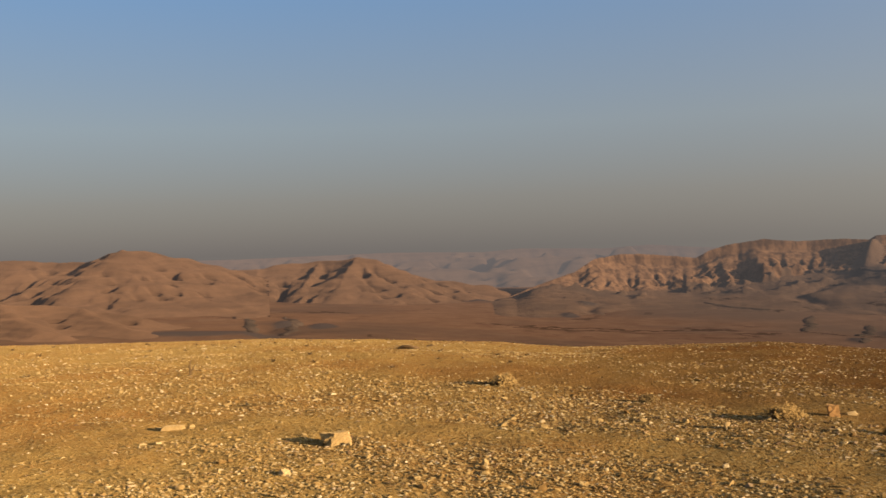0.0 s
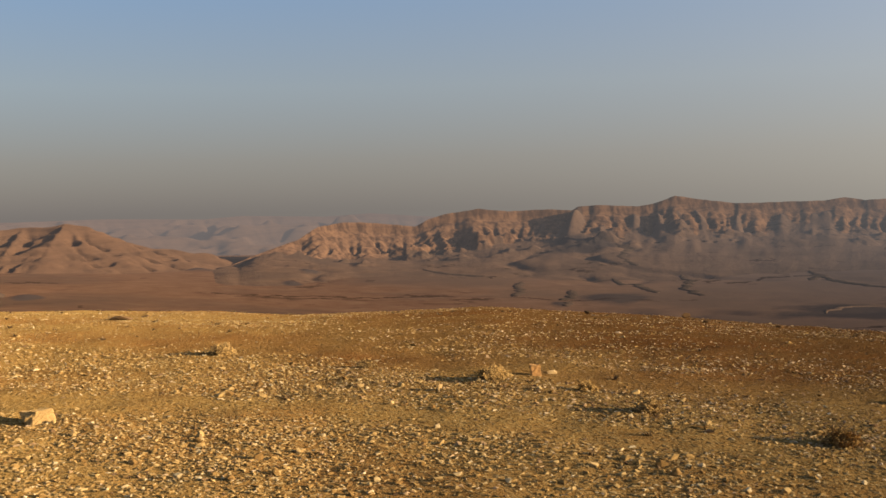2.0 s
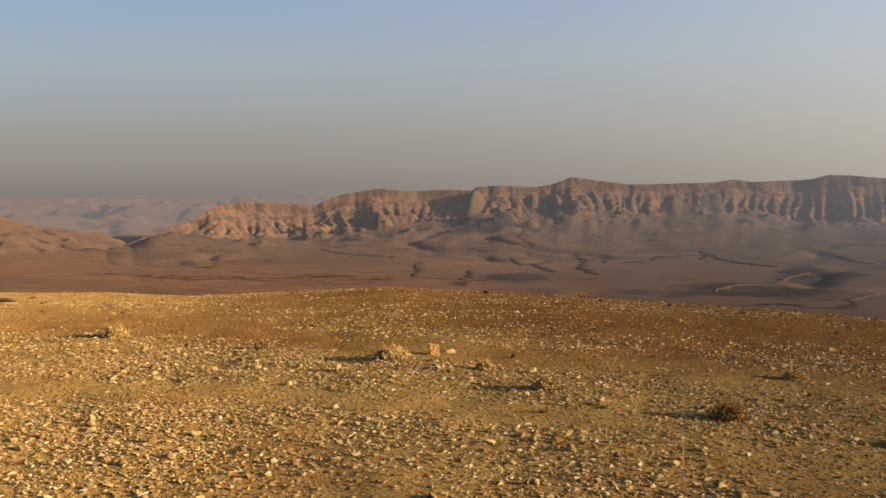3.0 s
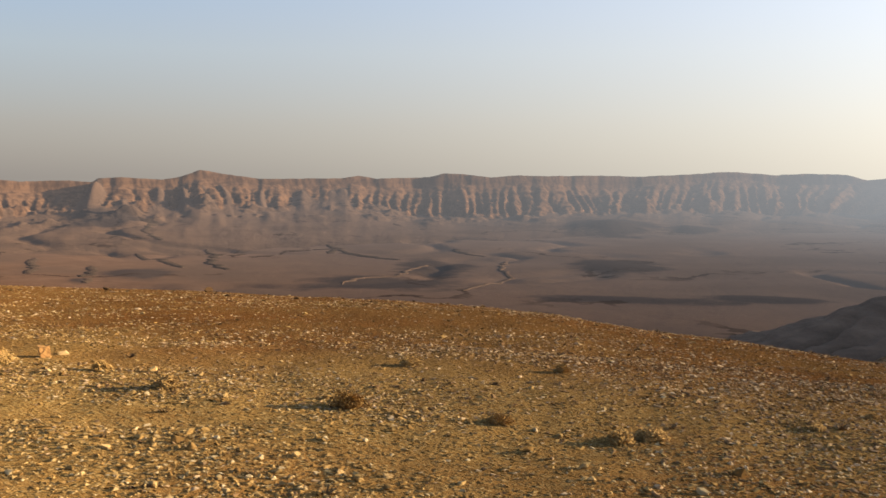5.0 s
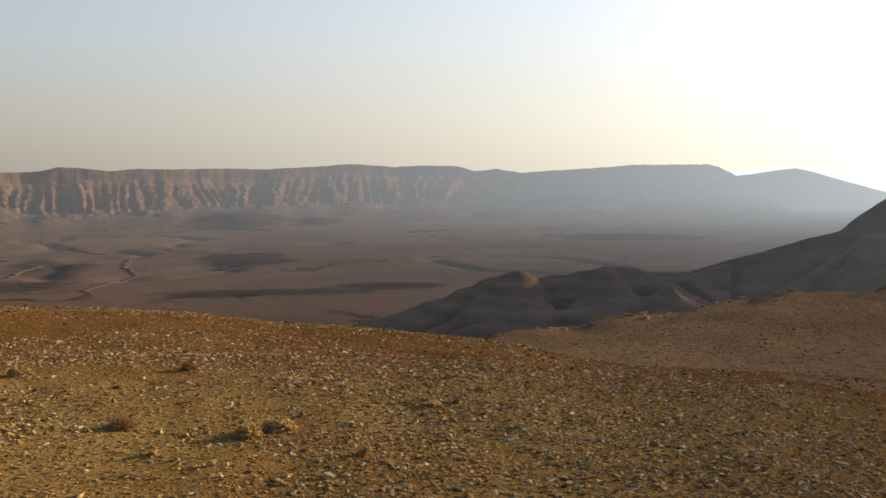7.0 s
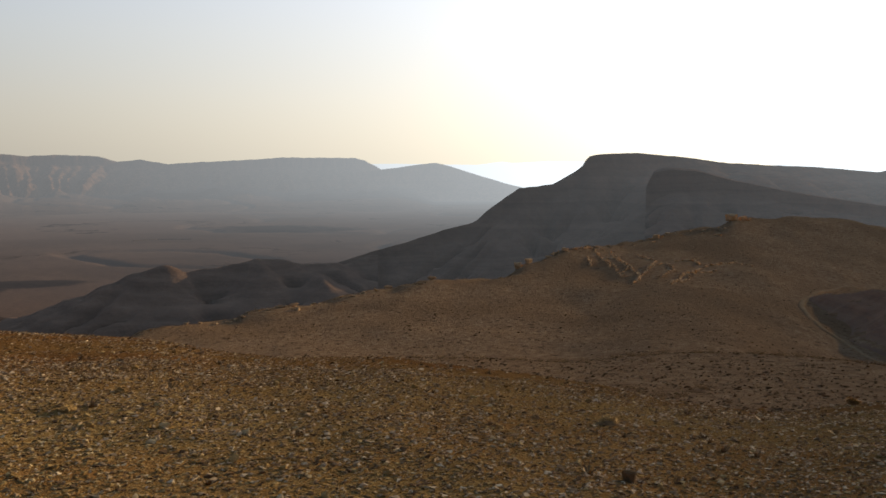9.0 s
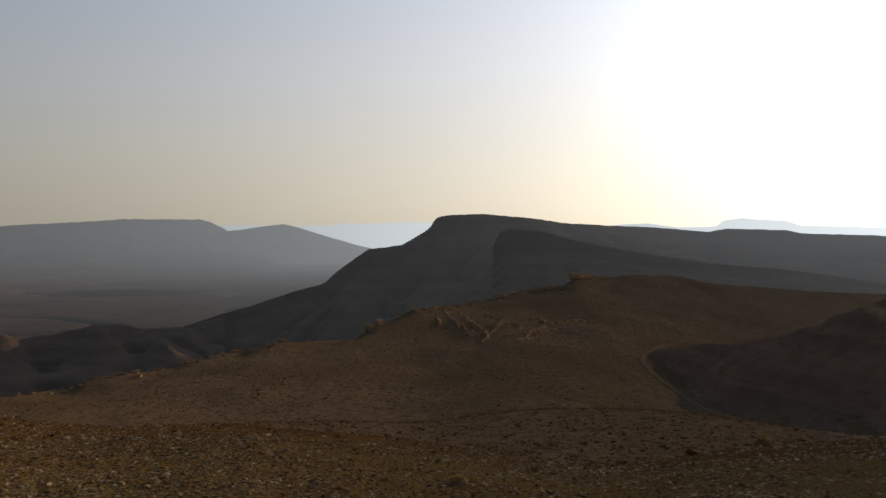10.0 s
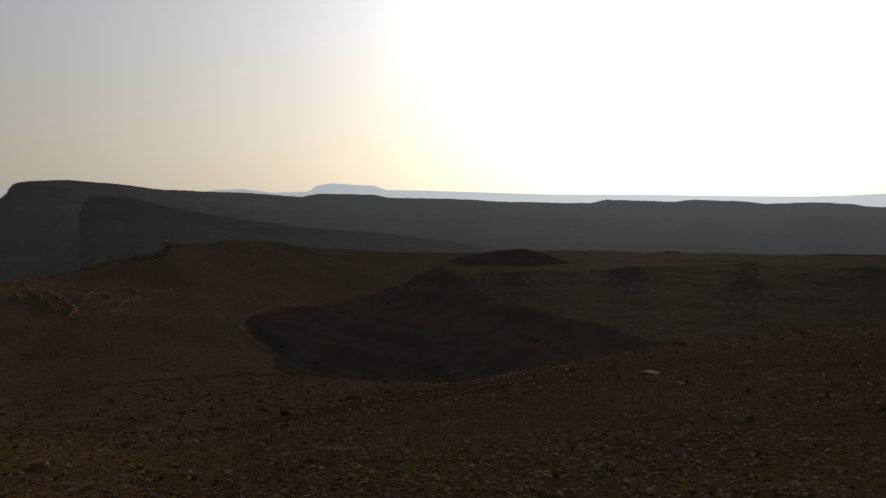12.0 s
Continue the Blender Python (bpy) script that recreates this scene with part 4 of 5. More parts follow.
def stone_field(name, batches, material, label):
    """Thousands of loose stones as one mesh."""
    vs, fs, base = [], [], 0
    for shapes, (az, r, size) in batches:
        z = land(az, r)
        which = rng.integers(0, len(shapes), len(az))
        for k, (sv, sf) in enumerate(shapes):
            m = which == k
            c = int(m.sum())
            if not c:
                continue
            turn = rng.uniform(0, 2 * np.pi, c)
            sc = size[m][:, None] * np.stack([rng.uniform(0.8, 1.5, c), rng.uniform(0.7, 1.1, c), rng.uniform(0.38, 0.72, c)], 1)
            loc = sv[None] * sc[:, None]
            tilt = rng.normal(0, 0.3, (c, 1))
            loc = np.stack([loc[..., 0], loc[..., 1] * np.cos(tilt) - loc[..., 2] * np.sin(tilt), loc[..., 1] * np.sin(tilt) + loc[..., 2] * np.cos(tilt)], -1)
            cs, sn = np.cos(turn)[:, None], np.sin(turn)[:, None]
            x = loc[..., 0] * cs - loc[..., 1] * sn + (r[m] * np.sin(np.radians(az[m])))[:, None]
            y = loc[..., 0] * sn + loc[..., 1] * cs + (r[m] * np.cos(np.radians(az[m])))[:, None]
            zz = loc[..., 2] + (z[m] + sc[:, 2] * 0.14)[:, None]
            vs.append(np.stack([x, y, zz], -1).reshape(-1, 3))
            fs.append((sf[None] + (base + np.arange(c) * len(sv))[:, None, None]).reshape(-1, 3))
            base += c * len(sv)
    v, f = np.concatenate(vs), np.concatenate(fs)
    me = bpy.data.meshes.new(name)
    me.vertices.add(len(v))
    me.vertices.foreach_set("co", v.astype(np.float32).ravel())
    me.loops.add(f.size)
    me.loops.foreach_set("vertex_index", f.astype(np.int32).ravel())
    me.polygons.add(len(f))
    me.polygons.foreach_set("loop_start", np.arange(0, f.size, 3, dtype=np.int32))
    me.polygons.foreach_set("use_smooth", np.zeros(len(f), dtype=bool))
    me.materials.append(material)
    me.update(calc_edges=True)
    return tagged(new(name, me), label, "loose stones", kind="stuff")


def strewn(n, r0, r1, s0, s1):
    return rng.uniform(-180, 180, n), np.sqrt(rng.uniform(r0 ** 2, r1 ** 2, n)), s0 * (s1 / s0) ** (rng.random(n) ** 1.6)


stone_field("pale_scree", [(CHIPS, strewn(3000, 0.5, 5.2, 0.012, 0.05)), (ROCKS, strewn(300, 0.7, 5.2, 0.04, 0.09)), (CHIPS, scatter(46000, 3.6, 12, 0.013, 0.05, False, 1.5)), (CHIPS, scatter(32000, 12, 24, 0.022, 0.065, False, 1.6)), (CHIPS, scatter(9000, 24, 46, 0.03, 0.065, False, 1.6)), (CHIPS, scatter(20000, 8, 34, 0.02, 0.055, False, 1.5, even=True)),
                           (CHIPS, scatter(1500, 1.0, 3.6, 0.013, 0.05, False, 1.5)), (ROCKS, scatter(7000, 4, 8.5, 0.02, 0.05, False, 1.8)), (CHIPS, scatter(2500, 1.0, 24, 0.025, 0.08, False, 1.6, 139, 327)), (ROCKS, scatter(4000, 3.6, 12, 0.03, 0.075, False, 2.6)), (ROCKS, scatter(2200, 12, 30, 0.05, 0.12, False, 3.0))],
            PALE_STONE, "pale limestone chips strewn over ochre soil")
stone_field("dark_scree", [(CHIPS, strewn(3000, 0.5, 5.2, 0.012, 0.05)), (ROCKS, strewn(300, 0.7, 5.2, 0.035, 0.08)), (CHIPS, scatter(46000, 3.6, 12, 0.013, 0.05, True, 1.5)), (CHIPS, scatter(30000, 11, 24, 0.022, 0.06, True, 1.6)), (CHIPS, scatter(16000, 22, 44, 0.03, 0.07, True, 1.6)), (CHIPS, scatter(44000, 7, 36, 0.02, 0.06, True, 1.5, even=True)),
                           (CHIPS, scatter(1500, 1.0, 3.6, 0.013, 0.05, True, 1.5)), (ROCKS, scatter(5000, 4, 8.5, 0.02, 0.055, True, 1.8)), (CHIPS, scatter(2500, 1.0, 24, 0.025, 0.08, True, 1.6, 139, 327)), (ROCKS, scatter(4500, 3.6, 12, 0.03, 0.075, True, 2.4)), (ROCKS, scatter(1500, 12, 26, 0.05, 0.11, True, 3.0))],
            DARK_STONE, "brown flint chips strewn over the hilltop")


# ------------------------------------------------------------------ named stones, shrubs and the track
def part(name, bm, material, parent, label=""):
    """Links a bmesh as one mesh object, under a parent if there is one."""
    me = bpy.data.meshes.new(name)
    bm.to_mesh(me)
    bm.free()
    me.materials.append(material)
    ob = new(name, me)
    ob.parent = parent
    return tagged(ob, label)


def spot(az, el, sink=0.0):
    """A place on the hilltop at a bearing and a sight angle."""
    r = float(reach(np.array(az), np.array(el)))
    return bearing(az, r, float(hilltop(np.array(float(az)), np.array(r))) - sink)


def boulder(name, size, seed, material, points=18, rough=0.04, square=False):
    """A weathered block: an angular hull with worn edges and a pitted skin."""
    bm = rock_shape(seed, points, square)
    bmesh.ops.bevel(bm, geom=bm.edges[:], offset=0.05, segments=2, affect="EDGES", profile=0.6)
    bmesh.ops.triangulate(bm, faces=bm.faces)
    if "rock" in name and size[0] < 1:
        bmesh.ops.subdivide_edges(bm, edges=bm.edges[:], cuts=2, use_grid_fill=True)
    for v in bm.verts:
        n3 = noise.noise(v.co * 5 + Vector((seed, 0, 0))) + 0.5 * noise.noise(v.co * 12 + Vector((0, seed, 0)))
        v.co *= 1 + rough * n3 * 2
        v.co = Vector((v.co.x * size[0], v.co.y * size[1], v.co.z * size[2]))
    low = min(v.co.z for v in bm.verts)
    for v in bm.verts:
        v.co.z -= low
    return part(name, bm, material, None)


def put(ob, at, turn=0.0, sink=0.02):
    ob.location = Vector(at) - Vector((0, 0, sink))
    ob.rotation_euler = (0, 0, radians(turn))
    return ob


tagged(put(boulder("rock", (0.29, 0.2, 0.125), 11, OCHRE_ROCK, 9, 0.11, True), spot(-10.45, -10.5), 35), "pale angular limestone rock on sandy ground", "rock")
tagged(put(boulder("rock", (0.28, 0.14, 0.07), 12, OCHRE_ROCK, 14, 0.05, True), spot(-19.4, -9.25), 10), "flat pale limestone slab on sandy ground", "rock")
tagged(put(boulder("upright_rock", (0.14, 0.12, 0.125), 13, ORANGE_STONE, 10, 0.09, True), spot(16.25, -9.58), 80), "upright blocky orange limestone rock", "rock")
tagged(put(boulder("rock", (0.17, 0.11, 0.08), 14, OCHRE_ROCK, 13), spot(17.15, -9.4), 15), "pale low rock beside the upright one", "rock")
for az, el, w, h, sd, mt in ((-6.3, -5.55, 0.6, 0.16, 15, BROWN_ROCK), (24.6, -6.32, 0.34, 0.15, 16, BROWN_ROCK), (19.2, -6.0, 0.3, 0.1, 17, BROWN_ROCK), (-5.2, -5.45, 0.3, 0.12, 28, BROWN_ROCK), (25.7, -6.5, 0.25, 0.09, 29, BROWN_ROCK), (29.5, -6.75, 0.3, 0.08, 30, BROWN_ROCK),
                            (45.9, -16.4, 0.10, 0.05, 18, OCHRE_ROCK), (34.5, -16.2, 0.10, 0.05, 19, OCHRE_ROCK), (31.8, -16.0, 0.09, 0.05, 20, OCHRE_ROCK),
                            (88.6, -17.0, 0.16, 0.12, 22, BROWN_ROCK), (87.4, -14.3, 0.2, 0.08, 23, BROWN_ROCK), (112.8, -10.3, 0.13, 0.1, 24, OCHRE_ROCK),
                            (120.7, -9.95, 0.32, 0.06, 25, OCHRE_ROCK), (10.9, -10.2, 0.13, 0.1, 26, OCHRE_ROCK), (-13.4, -11.9, 0.14, 0.1, 27, OCHRE_ROCK)):
    tagged(put(boulder("rock", (w, w * 0.75, h), sd, mt, 13), spot(az, el), sd * 37), "weathered stone lying on the gravel hilltop" if mt is not OCHRE_ROCK else "pale weathered limestone lying among gravel", "rock")


def twig_mat(name, a, b):
    m, n, l, sh = shader(name)
    geo = n.new("ShaderNodeNewGeometry")
    tone = ramp(n, [(0.0, a), (1.0, b)])
    l.new(geo.outputs["Random Per Island"], tone.inputs["Fac"])
    l.new(tone.outputs["Color"], sh.inputs["Base Color"])
    sh.inputs["Roughness"].default_value = 0.9
    sh.inputs["Specular IOR Level"].default_value = 0.05
    return m


TWIG = twig_mat("dry_twigs", (0.07014, 0.04208, 0.01824), (0.1403, 0.08697, 0.03928))
LEAF = twig_mat("dry_leaves", (0.19, 0.115, 0.040), (0.31, 0.195, 0.072))


def shrub(seed, width, height, leaves=1700, stems=85):
    """A low desert shrub: stiff twigs fanning from a short root crown, with tiny grey-brown leaves."""
    rnd = random.Random(seed)
    root = new("shrub")
    wood, green = bmesh.new(), bmesh.new()
    for _ in range(stems):
        a, lean = rnd.uniform(0, 2 * math.pi), rnd.uniform(0.1, 1.0) ** 0.6
        tip = Vector((math.cos(a) * lean * width / 2, math.sin(a) * lean * width / 2, height * rnd.uniform(0.55, 1.05) * math.sqrt(max(1.05 - lean * lean, 0.08))))
        knee = tip * rnd.uniform(0.4, 0.6) + Vector((rnd.gauss(0, 1), rnd.gauss(0, 1), rnd.gauss(0.5, 1))) * 0.06 * width
        pts, rad, rings = [Vector((0, 0, -0.01)), knee, tip], [0.006, 0.004, 0.0015], []
        side = (tip.cross(Vector((0, 0, 1))) + Vector((0.001, 0, 0))).normalized()
        up = side.cross(tip.normalized())
        for p, rr in zip(pts, rad):
            rings.append([wood.verts.new(p + (side * math.cos(q) + up * math.sin(q)) * rr) for q in (0, 2.1, 4.2)])
        for ra, rb in zip(rings, rings[1:]):
            for k in range(3):
                wood.faces.new((ra[k], ra[(k + 1) % 3], rb[(k + 1) % 3], rb[k]))
        for _ in range(leaves // stems):
            t = rnd.uniform(0.35, 1.05)
            p = (knee.lerp(tip, (t - 0.5) * 2) if t > 0.5 else Vector((0, 0, 0)).lerp(knee, t * 2)) + Vector((rnd.gauss(0, 1), rnd.gauss(0, 1), rnd.gauss(0, 1))) * 0.05 * width
            p.z = max(p.z, 0.005)
            u = Vector((rnd.gauss(0, 1), rnd.gauss(0, 1), rnd.gauss(0, 1))).normalized() * rnd.uniform(0.006, 0.014)
            w = u.orthogonal().normalized() * rnd.uniform(0.004, 0.008)
            green.faces.new([green.verts.new(p + d) for d in (-u, w, u, -w)])
    part("stem_tuft", wood, TWIG, root)
    part("foliage", green, LEAF, root, "small dry olive-brown leaves")
    return tagged(root, "low dry olive-brown desert shrub among stones", "shrub", "desert shrubs")


FORMS = [shrub(1, 0.30, 0.13, 3600), shrub(2, 0.26, 0.14, 3400), shrub(3, 0.34, 0.12, 3800)]
PLACES = [(-1.15, -7.7, 1.25), (22.4, -11.38, 0.9), (13.87, -9.65, 1.0), (32.2, -12.5, 1.0), (47.5, -14.35, 0.75), (49.1, -14.15, 0.75), (6.77, -8.78, 0.8), (19.1, -10.27, 0.7),
          (40.8, -13.45, 0.6), (87.4, -14.25, 0.6), (104.0, -11.75, 0.9), (35.8, -10.46, 0.7), (-20.57, -5.2, 0.6), (44.3, -10.85, 0.6), (57.8, -13.2, 0.4), (60.5, -12.4, 0.4),
          (106.0, -11.4, 0.7), (113.0, -10.2, 0.6), (122.35, -8.55, 0.7), (126.1, -8.05, 0.6), (128.4, -7.6, 0.7), (100.2, -12.5, 0.7), (95.6, -13.1, 0.5), (69, -12.2, 0.4)]
for k, (az, el, size) in enumerate(PLACES):
    at = spot(az, el, 0.01)
    m = Matrix.LocRotScale(at, Euler((0, 0, k * 1.3)), None)
    ob = FORMS[k] if k < 3 else copy_thing(FORMS[k % 3], m)
    if k < 3:
        ob.matrix_basis = m
    ob.scale = (size, size, size)

# dry tufts of grass and dwarf scrub all over the hilltop
rnd = random.Random(21)
tufts = bmesh.new()
for _ in range(1300):
    az, r = rnd.uniform(-33, 139), math.sqrt(rnd.uniform(4.5 ** 2, 38 ** 2))
    if rnd.random() > 0.35 + 0.65 * float(step(5, 45, az)):
        continue
    size = rnd.uniform(0.035, 0.085) * (1 + r / 40)
    at = bearing(az, r, float(hilltop(np.array(az), np.array(r))) - 0.004)
    for _ in range(16):
        a, lean = rnd.uniform(0, 2 * math.pi), rnd.uniform(0.2, 1.1)
        out = Vector((math.cos(a), math.sin(a), 0))
        side = Vector((-out.y, out.x, 0)) * size * rnd.uniform(0.05, 0.12)
        foot, tip = at + out * size * 0.15, at + out * size * lean + Vector((0, 0, size * rnd.uniform(0.2, 0.6)))
        tufts.faces.new([tufts.verts.new(p) for p in (foot - side, foot + side, foot.lerp(tip, 0.6) + side * 0.7, tip, foot.lerp(tip, 0.6) - side * 0.7)])
tagged(part("dry_tufts", tufts, TWIG, None), "small dry brown tufts dotted over the stony hilltop", "dry scrub", kind="stuff")

# a dead stick in the gravel
bm = bmesh.new()
rings = []
for stem in (((0, -0.02, 0.024), (0.015, 0.08, 0.022), (0.0, 0.16, 0.017), (0.02, 0.25, 0.009)), ((0.012, 0.06, 0.016), (0.06, 0.12, 0.013), (0.085, 0.19, 0.006))):
    rings = []
    for dx, z, rr in stem:
        rings.append([bm.verts.new((dx + rr * math.cos(q), rr * math.sin(q), z)) for q in np.linspace(0, 2 * math.pi, 6, endpoint=False)])
    for ra, rb in zip(rings, rings[1:]):
        for k in range(6):
            bm.faces.new((ra[k], ra[(k + 1) % 6], rb[(k + 1) % 6], rb[k]))
    bm.faces.new(rings[-1])
stick = tagged(part("dead_stick", bm, TWIG, None), "dark forked dead stick standing upright in gravel", "stick")
stick.location = spot(-18.38, -6.4)


def sight(az, el, r0=60, r1=1200):
    """Where a sight line meets the land beyond the saddle."""
    r = np.geomspace(r0, r1, 1500)
    ang = np.degrees(np.arctan2(land(np.full_like(r, az), r) - EYE, r))
    hit = np.nonzero(ang >= el)[0]
    return float(r[hit[0]]) if len(hit) else r1


# the dirt track over the plateau
TRACK = earth("dirt_track", ((0.1498, 0.09142, 0.04571), (0.1966, 0.1229, 0.06302), (0.2449, 0.1576, 0.08502)), (0.1732, 0.1087, 0.05522), 0.1, 0.9, 1.5, 0.4, 0.2, gloss=0.0)
knots = [bearing(104.6, 256)] + [bearing(a, sight(a, e)) for a, e in ((102.8, -10.4), (101.4, -10.15), (99.5, -9.1), (98.6, -8.5), (98.0, -8.0), (97.65, -7.45), (98.2, -6.9), (99.4, -6.55), (101.4, -6.4))]
line = []
for k in range(len(knots) - 1):
    p0, p1, p2, p3 = knots[max(k - 1, 0)], knots[k], knots[k + 1], knots[min(k + 2, len(knots) - 1)]
    for t in np.linspace(0, 1, 16, endpoint=False):
        line.append(0.5 * ((2 * p1) + (p2 - p0) * t + (2 * p0 - 5 * p1 + 4 * p2 - p3) * t * t + (3 * p1 - p0 - 3 * p2 + p3) * t ** 3))
bm = bmesh.new()
last = None
for a, b in zip(line, line[1:]):
    side = (b - a).cross(Vector((0, 0, 1))).normalized()
    row = []
    for w in (-1.2, -0.65, 0, 0.65, 1.2):
        q = a + side * w
        az, r = math.degrees(math.atan2(q.x, q.y)), math.hypot(q.x, q.y)
        row.append(bm.verts.new((q.x, q.y, float(land(az, r)) + 0.45 - 0.08 * (abs(w) == 0.65) - 0.6 * (abs(w) > 1))))
    if last:
        for k in range(4):
            bm.faces.new((last[k], last[k + 1], row[k + 1], row[k]))
    last = row
road = tagged(part("road", bm, TRACK, None), "pale winding dirt track over a brown slope", "dirt road", kind="structure")

# dry stream beds: dark scrub, gravel and painted shade of cut banks, or pale sand, winding over the debris aprons and
# the crater floor
WADI = haze_painted(earth("wadi_scrub_shade", ((0.032, 0.022, 0.016), (0.044, 0.029, 0.020), (0.060, 0.040, 0.027)), (0.028, 0.020, 0.014), 0.01, 0.08, 0.1, 0.6, 3.0, gloss=0.0))
WADI_SAND = haze_painted(earth("wadi_sand", ((0.066, 0.042, 0.028), (0.076, 0.049, 0.033), (0.087, 0.057, 0.039)), (0.062, 0.039, 0.026), 0.01, 0.08, 0.1, 0.4, 2.0, gloss=0.0))
DARK_BEDS = [[(20.9, -2.13), (21.68, -2.5), (21.14, -2.9), (21.67, -3.17), (22.13, -3.49)],
              [(20.7, -4.13), (22.11, -4.5), (23.19, -4.96)],
              [(24.46, -3.95), (24.92, -4.27), (24.6, -4.73), (25.21, -4.96), (25.83, -5.12)],
              [(31.08, -3.79), (31.95, -4.1), (33.07, -4.41), (33.93, -4.54)],
              [(15.63, -4.23), (15.37, -4.54), (15.62, -4.77), (15.13, -5.07)],
              [(10.1, -3.42), (11.52, -3.69), (13.72, -3.95)],
              [(18.4, -4.74), (18.45, -5.16), (17.52, -5.3)],
              [(18.45, -5.38), (17.96, -5.69)],
              [(30.29, -4.04), (31.6, -3.99), (31.26, -4.24), (33.26, -4.42), (35.32, -4.66)],
              [(38.23, -4.01), (39.09, -4.33), (40.14, -4.46)],
              [(-13.23, -3.53), (-12.52, -3.97), (-13.03, -4.35), (-13.73, -4.57)],
              [(-15.24, -3.53), (-15.05, -4.32)]]
# the first row is a pale lake bed, the others sandy stream beds
SAND_BEDS = [[(60.96, -4.37), (62.29, -4.29), (64.38, -4.32)], [(31.91, -6.03), (33.09, -5.61), (34.97, -5.57), (35.82, -5.14), (37.02, -4.99)], [(38.73, -6.37), (40.81, -5.93), (41.52, -5.67), (40.88, -5.26), (41.16, -4.65)]]
surfaces = []
for ob in list(scene.objects):
    if ob.name in ("backdrop_crater_wall", "backdrop_crater_floor"):
        co = np.empty(len(ob.data.vertices) * 3, np.float32)
        ob.data.vertices.foreach_get("co", co)
        vi = np.empty(len(ob.data.loops), np.int32)
        ob.data.loops.foreach_get("vertex_index", vi)
        surfaces.append(BVHTree.FromPolygons(co.reshape(-1, 3).tolist(), vi.reshape(-1, 4).tolist()))


def on_surface(x, y):
    """The height of the highest far surface at a place."""
    hits = [t.ray_cast(Vector((x, y, 400)), Vector((0, 0, -1)))[0] for t in surfaces]
    hits = [h.z for h in hits if h]
    return max(hits) if hits else None


def seen_at(az, el):
    eye, way = Vector((0, 0, EYE)), bearing(az, math.cos(radians(el)), math.sin(radians(el)))
    hits = [t.ray_cast(eye, way) for t in surfaces]
    hits = [(h[3], h[0]) for h in hits if h[0]]
    return min(hits)[1] if hits else None


def stream_bed(row, material, width, seed, label):
    rnd = random.Random(seed)
    knots = [p for p in (seen_at(a, e) for a, e in row) if p]
    path = []
    for p, q in zip(knots, knots[1:]):
        n = max(int((q - p).length / 14), 2)
        path += [p.lerp(q, k / n) for k in range(n)]
    path.append(knots[-1])
    bm, last = bmesh.new(), None
    for k, (p, q) in enumerate(zip(path, path[1:])):
        side = Vector((q.y - p.y, p.x - q.x, 0)).normalized()
        mid_ = p + side * 12 * (noise.noise(Vector((k * 0.35, seed, 0))) + 0.4 * noise.noise(Vector((k * 1.1, seed, 5))))
        w = width * (0.55 + 0.6 * rnd.random()) * min(1, (k + 1) / 4, (len(path) - k) / 4)
        row_ = []
        for off, up in ((-1, -0.6), (-0.5, 1.2), (0.1, 1.6), (0.6, 1.0), (1, -0.6)):
            x, y = mid_.x + side.x * off * w, mid_.y + side.y * off * w
            z = on_surface(x, y)
            row_.append(bm.verts.new((x, y, (p.z if z is None else z) + up)))
        if last:
            for i in range(4):
                bm.faces.new((last[i], last[i + 1], row_[i + 1], row_[i]))
        last = row_
    bmesh.ops.recalc_face_normals(bm, faces=bm.faces)
    tagged(part("backdrop_wadi", bm, material, None), label, "wadi", kind="structure")


for k, row in enumerate(DARK_BEDS):
    stream_bed(row, WADI, 15, 5 + k, "dark dry stream bed of scrub and painted bank shade")
for k, row in enumerate(SAND_BEDS):
    stream_bed(row, WADI_SAND, 8, 40 + k, "pale strip of dry sandy bed on the crater floor")

LEDGE = strata("ledge_rock", (0.4246, 0.267, 0.1335), (0.2426, 0.1455, 0.06976), 1.0, 0.4, bump_dist=0.4)
# rock outcrops along the plateau's rim
for az, el, w, h, sd in ((82.25, -5.8, 5, 3.2, 31), (82.9, -5.5, 4, 2.0, 39), (84.9, -4.8, 4, 1.6, 32), (86.2, -4.5, 4, 1.4, 33), (89.9, -4.0, 5, 2.4, 35), (90.5, -3.8, 3, 1.3, 37), (93.9, -2.95, 7, 4.2, 36), (94.5, -2.9, 6, 2.4, 38)):
    r = sight(az, el - 0.1, 150, 700)
    tagged(put(boulder("outcrop", (w, w * 0.7, h), sd, LEDGE, 8, 0.07, True), bearing(az, r, float(land(az, r))), sd * 41, h * 0.2), "weathered brown rock outcrop on the plateau rim", "rock outcrop", "rim outcrops")


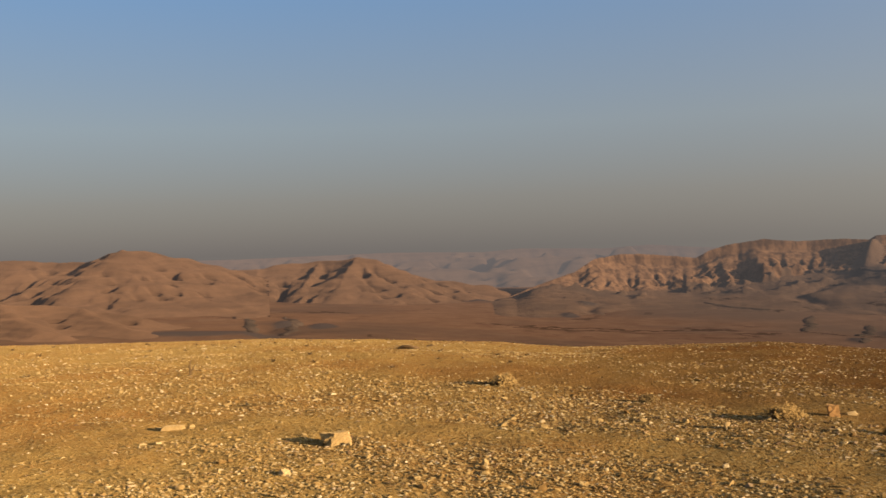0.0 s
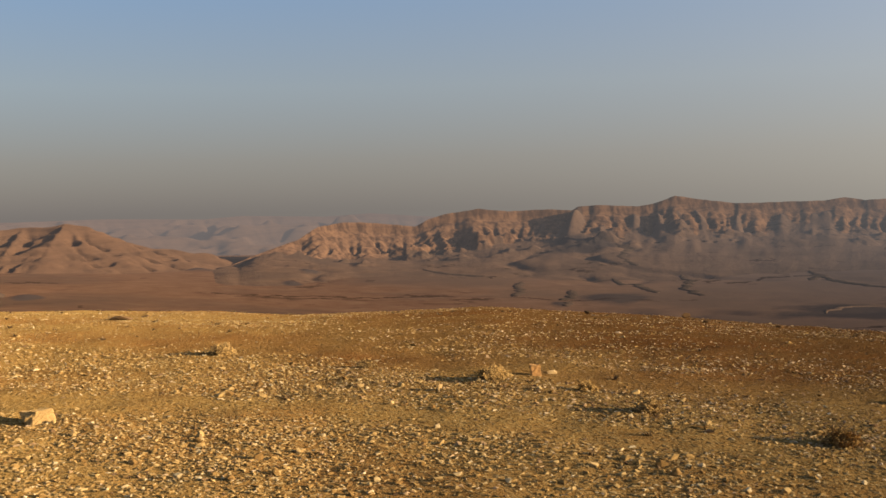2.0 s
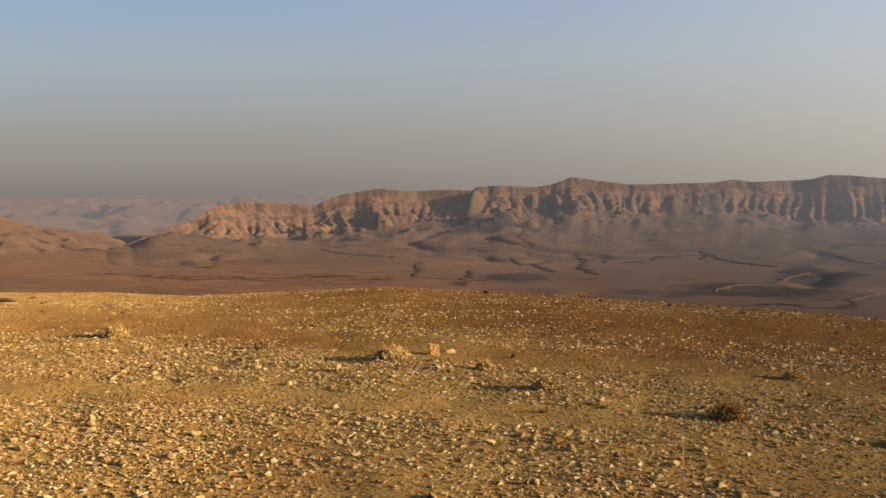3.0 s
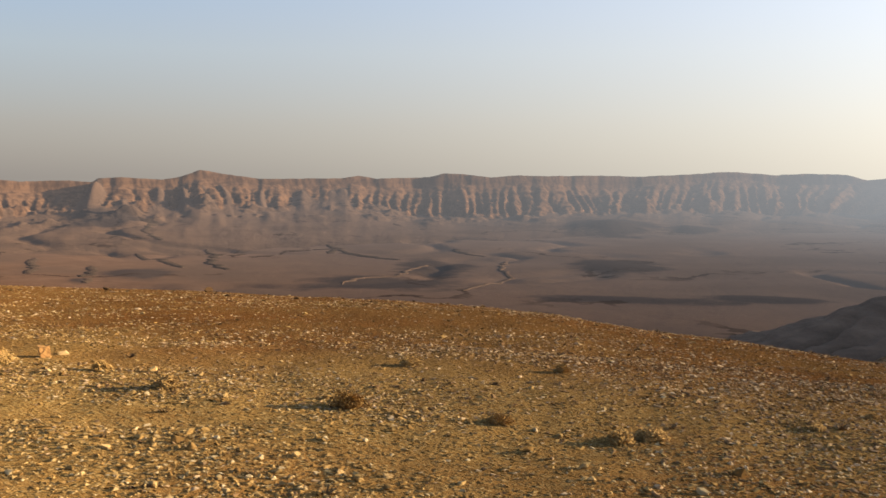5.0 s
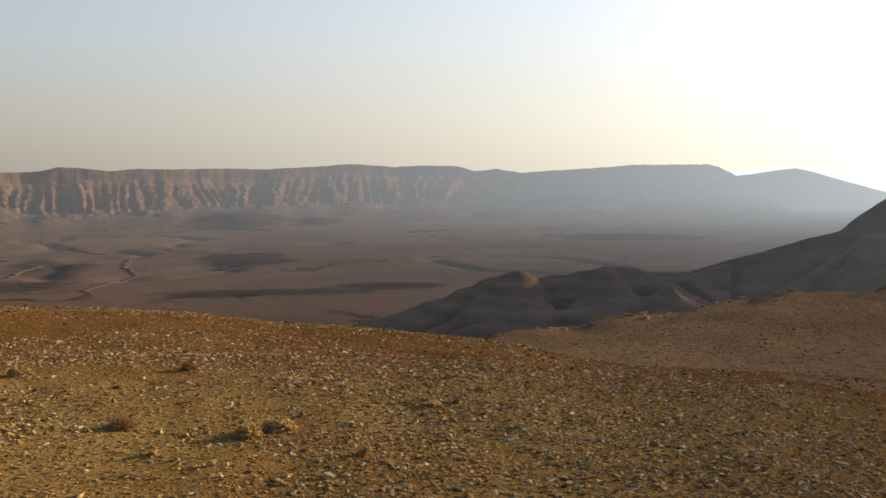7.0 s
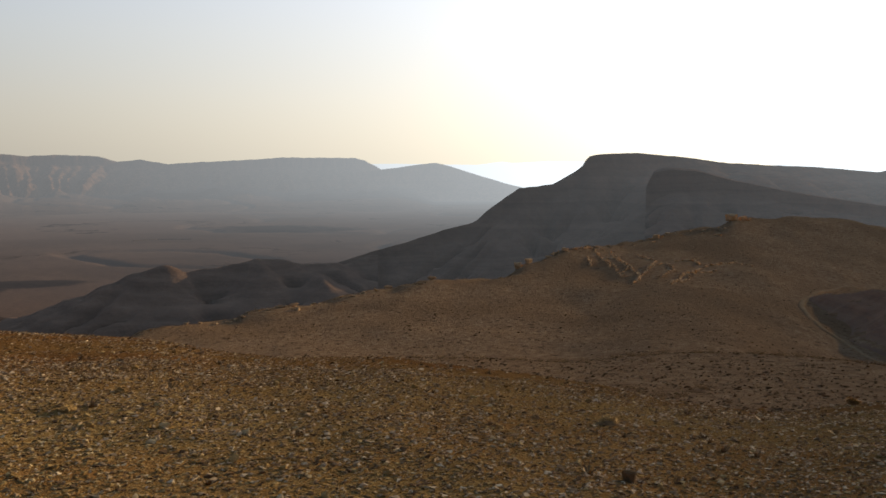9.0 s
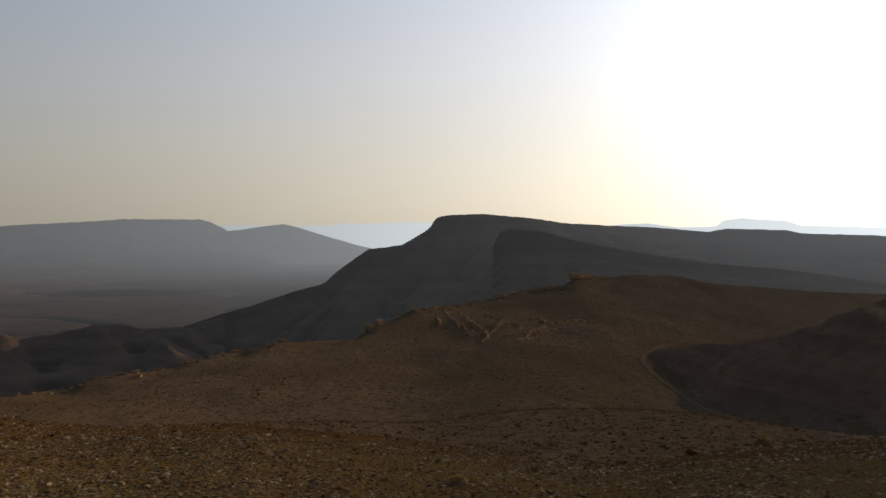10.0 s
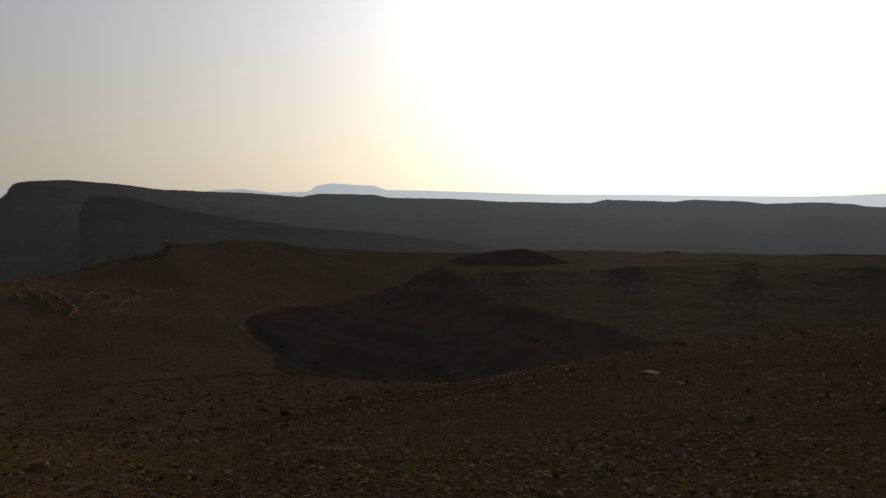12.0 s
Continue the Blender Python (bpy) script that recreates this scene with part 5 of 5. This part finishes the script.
# beds of rock that crop out in broken rows across the slope
BED = []
for k in range(6):
    ob = boulder("bed_rock", (3.4, 1.7, 0.8), 70 + k, LEDGE, 12)
    BED.append(ob)
rnd = random.Random(12)
first = 0
ARCS = [[(83.29, -5.45), (83.91, -5.23), (84.34, -5.54)],
        [(84.54, -5.01), (85.36, -4.68), (86.2, -5.29), (86.42, -5.81)],
        [(85.36, -4.79), (86.4, -4.77), (87.13, -5.38), (87.35, -5.89)],
        [(86.19, -4.67), (87.43, -4.96), (87.95, -5.57)],
        [(87.03, -5.38), (87.85, -5.26), (88.37, -5.76), (88.07, -6.18)],
        [(89.07, -5.13), (89.88, -5.41), (89.49, -5.94), (88.9, -6.57)],
        [(89.89, -5.62), (90.49, -5.5), (90.9, -5.9), (90.11, -6.33)],
        [(90.72, -6.62), (91.41, -6.09), (92.49, -5.64), (94.25, -5.38), (95.23, -5.57)],
        [(88.47, -5.66), (89.09, -6.26), (88.7, -6.68)],
        [(91.09, -5.38), (91.99, -5.25), (92.29, -5.51)],
        [(87.65, -5.68), (88.18, -6.39)],
        [(91.32, -6.5), (92.11, -6.0), (93.29, -5.76)]]
for arc in ARCS:
    spots = [bearing(a, sight(a, e, 120, 650)) for a, e in arc]
    for p, q in zip(spots, spots[1:]):
        n = int(np.clip((q - p).length / 3.0, 3, 9))
        for t in np.arange(n) / n:
            at = p.lerp(q, float(t)) + Vector((rnd.gauss(0, 0.25), rnd.gauss(0, 0.25), 0))
            ob = BED[first] if first < 6 else copy_thing(BED[first % 6], Matrix())
            first += 1
            size = rnd.uniform(0.8, 1.5)
            az, r = math.degrees(math.atan2(at.x, at.y)), math.hypot(at.x, at.y)
            way = math.atan2(q.y - p.y, q.x - p.x) + rnd.gauss(0, 0.25)
            ob.matrix_basis = Matrix.LocRotScale(Vector((at.x, at.y, float(land(az, r)) - 0.25 * size)), Euler((rnd.gauss(0, 0.1), rnd.gauss(0, 0.1), way)), Vector((size, size * 0.6, size * 1.5)))
            tagged(ob, "brown weathered rock cropping out of the slope", "rock", "slope outcrops")

# broken rock along the brink of the plateau
for k in range(90):
    az = 61 + 34 * rnd.random() ** 0.8
    el = float(rounded(np.array(az), RIM, 0.25)) - 0.06 - 0.35 * rnd.random() ** 2.5
    r = sight(az, el, 120, 700)
    size = rnd.uniform(0.35, 1.3)
    ob = copy_thing(BED[k % 6], Matrix.LocRotScale(bearing(az, r, float(land(az, r)) - 0.3 * size), Euler((rnd.gauss(0, 0.1), rnd.gauss(0, 0.1), rnd.uniform(0, 6))), Vector((size, size, size))))
    tagged(ob, "pale-edged brown rock on the plateau's brink", "rock", "brink rocks")

SCREE = stone_mat("slope_chips", [(0.0, (0.05611, 0.03226, 0.01543)), (0.5, (0.1122, 0.06593, 0.03226)), (1.0, (0.1964, 0.1263, 0.06593))])
# scrub along the terrace edge
stone_field("slope_scree", [(CHIPS, (lambda a, d: (a, d, 0.2 * 4.0 ** (rng.random(len(a)) ** 2)))(rng.uniform(56, 112, 30000), 70 * 9 ** rng.random(30000)))], SCREE, "small brown stones scattered over the far slope")
rnd = random.Random(8)
FAR_SHRUB = shrub(9, 2.4, 1.1, 300, 40)
FAR_SHRUB.matrix_basis = Matrix.Translation(bearing(90, 148, float(land(90, 148))))
for k in range(270):
    az = rnd.uniform(76, 104.5) if k < 230 else rnd.uniform(87.5, 93.5)
    r = 150 + rnd.gauss(0, 1.6) - (9 if rnd.random() < 0.12 else 0) if k < 230 else 104 + 5 * math.sin(az * 1.3) + rnd.gauss(0, 1)
    copy_thing(FAR_SHRUB, Matrix.LocRotScale(bearing(az, r, float(land(az, r)) - 0.1), Euler((0, 0, rnd.uniform(0, 6))), None)).scale = (rnd.uniform(0.4, 1.0),) * 3

# the stones that lie nearest, each its own piece of the ground
PIECE = stone_mat("limestone_piece", [(0.0, (0.15, 0.085, 0.030)), (0.4, (0.26, 0.165, 0.062)), (0.85, (0.35, 0.245, 0.108)), (1.0, (0.43, 0.34, 0.20))], True)
shared = []
for k in range(14):
    me = bpy.data.meshes.new("stone")
    bm = rock_shape(300 + k, 16)
    bm.to_mesh(me)
    bm.free()
    me.materials.append(PIECE)
    shared.append(me)
az, r, size = scatter(300, 4.2, 11, 0.05, 0.095, False, 2.2)
for a, d, w in zip(az, r, size):
    ob = new("stone", shared[rnd.randrange(14)])
    ob.parent = ground
    ob.location = bearing(a, d, float(land(a, d)) + w * 0.16)
    ob.rotation_euler = (rnd.gauss(0, 0.25), rnd.gauss(0, 0.25), rnd.uniform(0, 6.28))
    ob.scale = (w * rnd.uniform(0.9, 1.4), w * rnd.uniform(0.7, 1.0), w * rnd.uniform(0.5, 0.9))
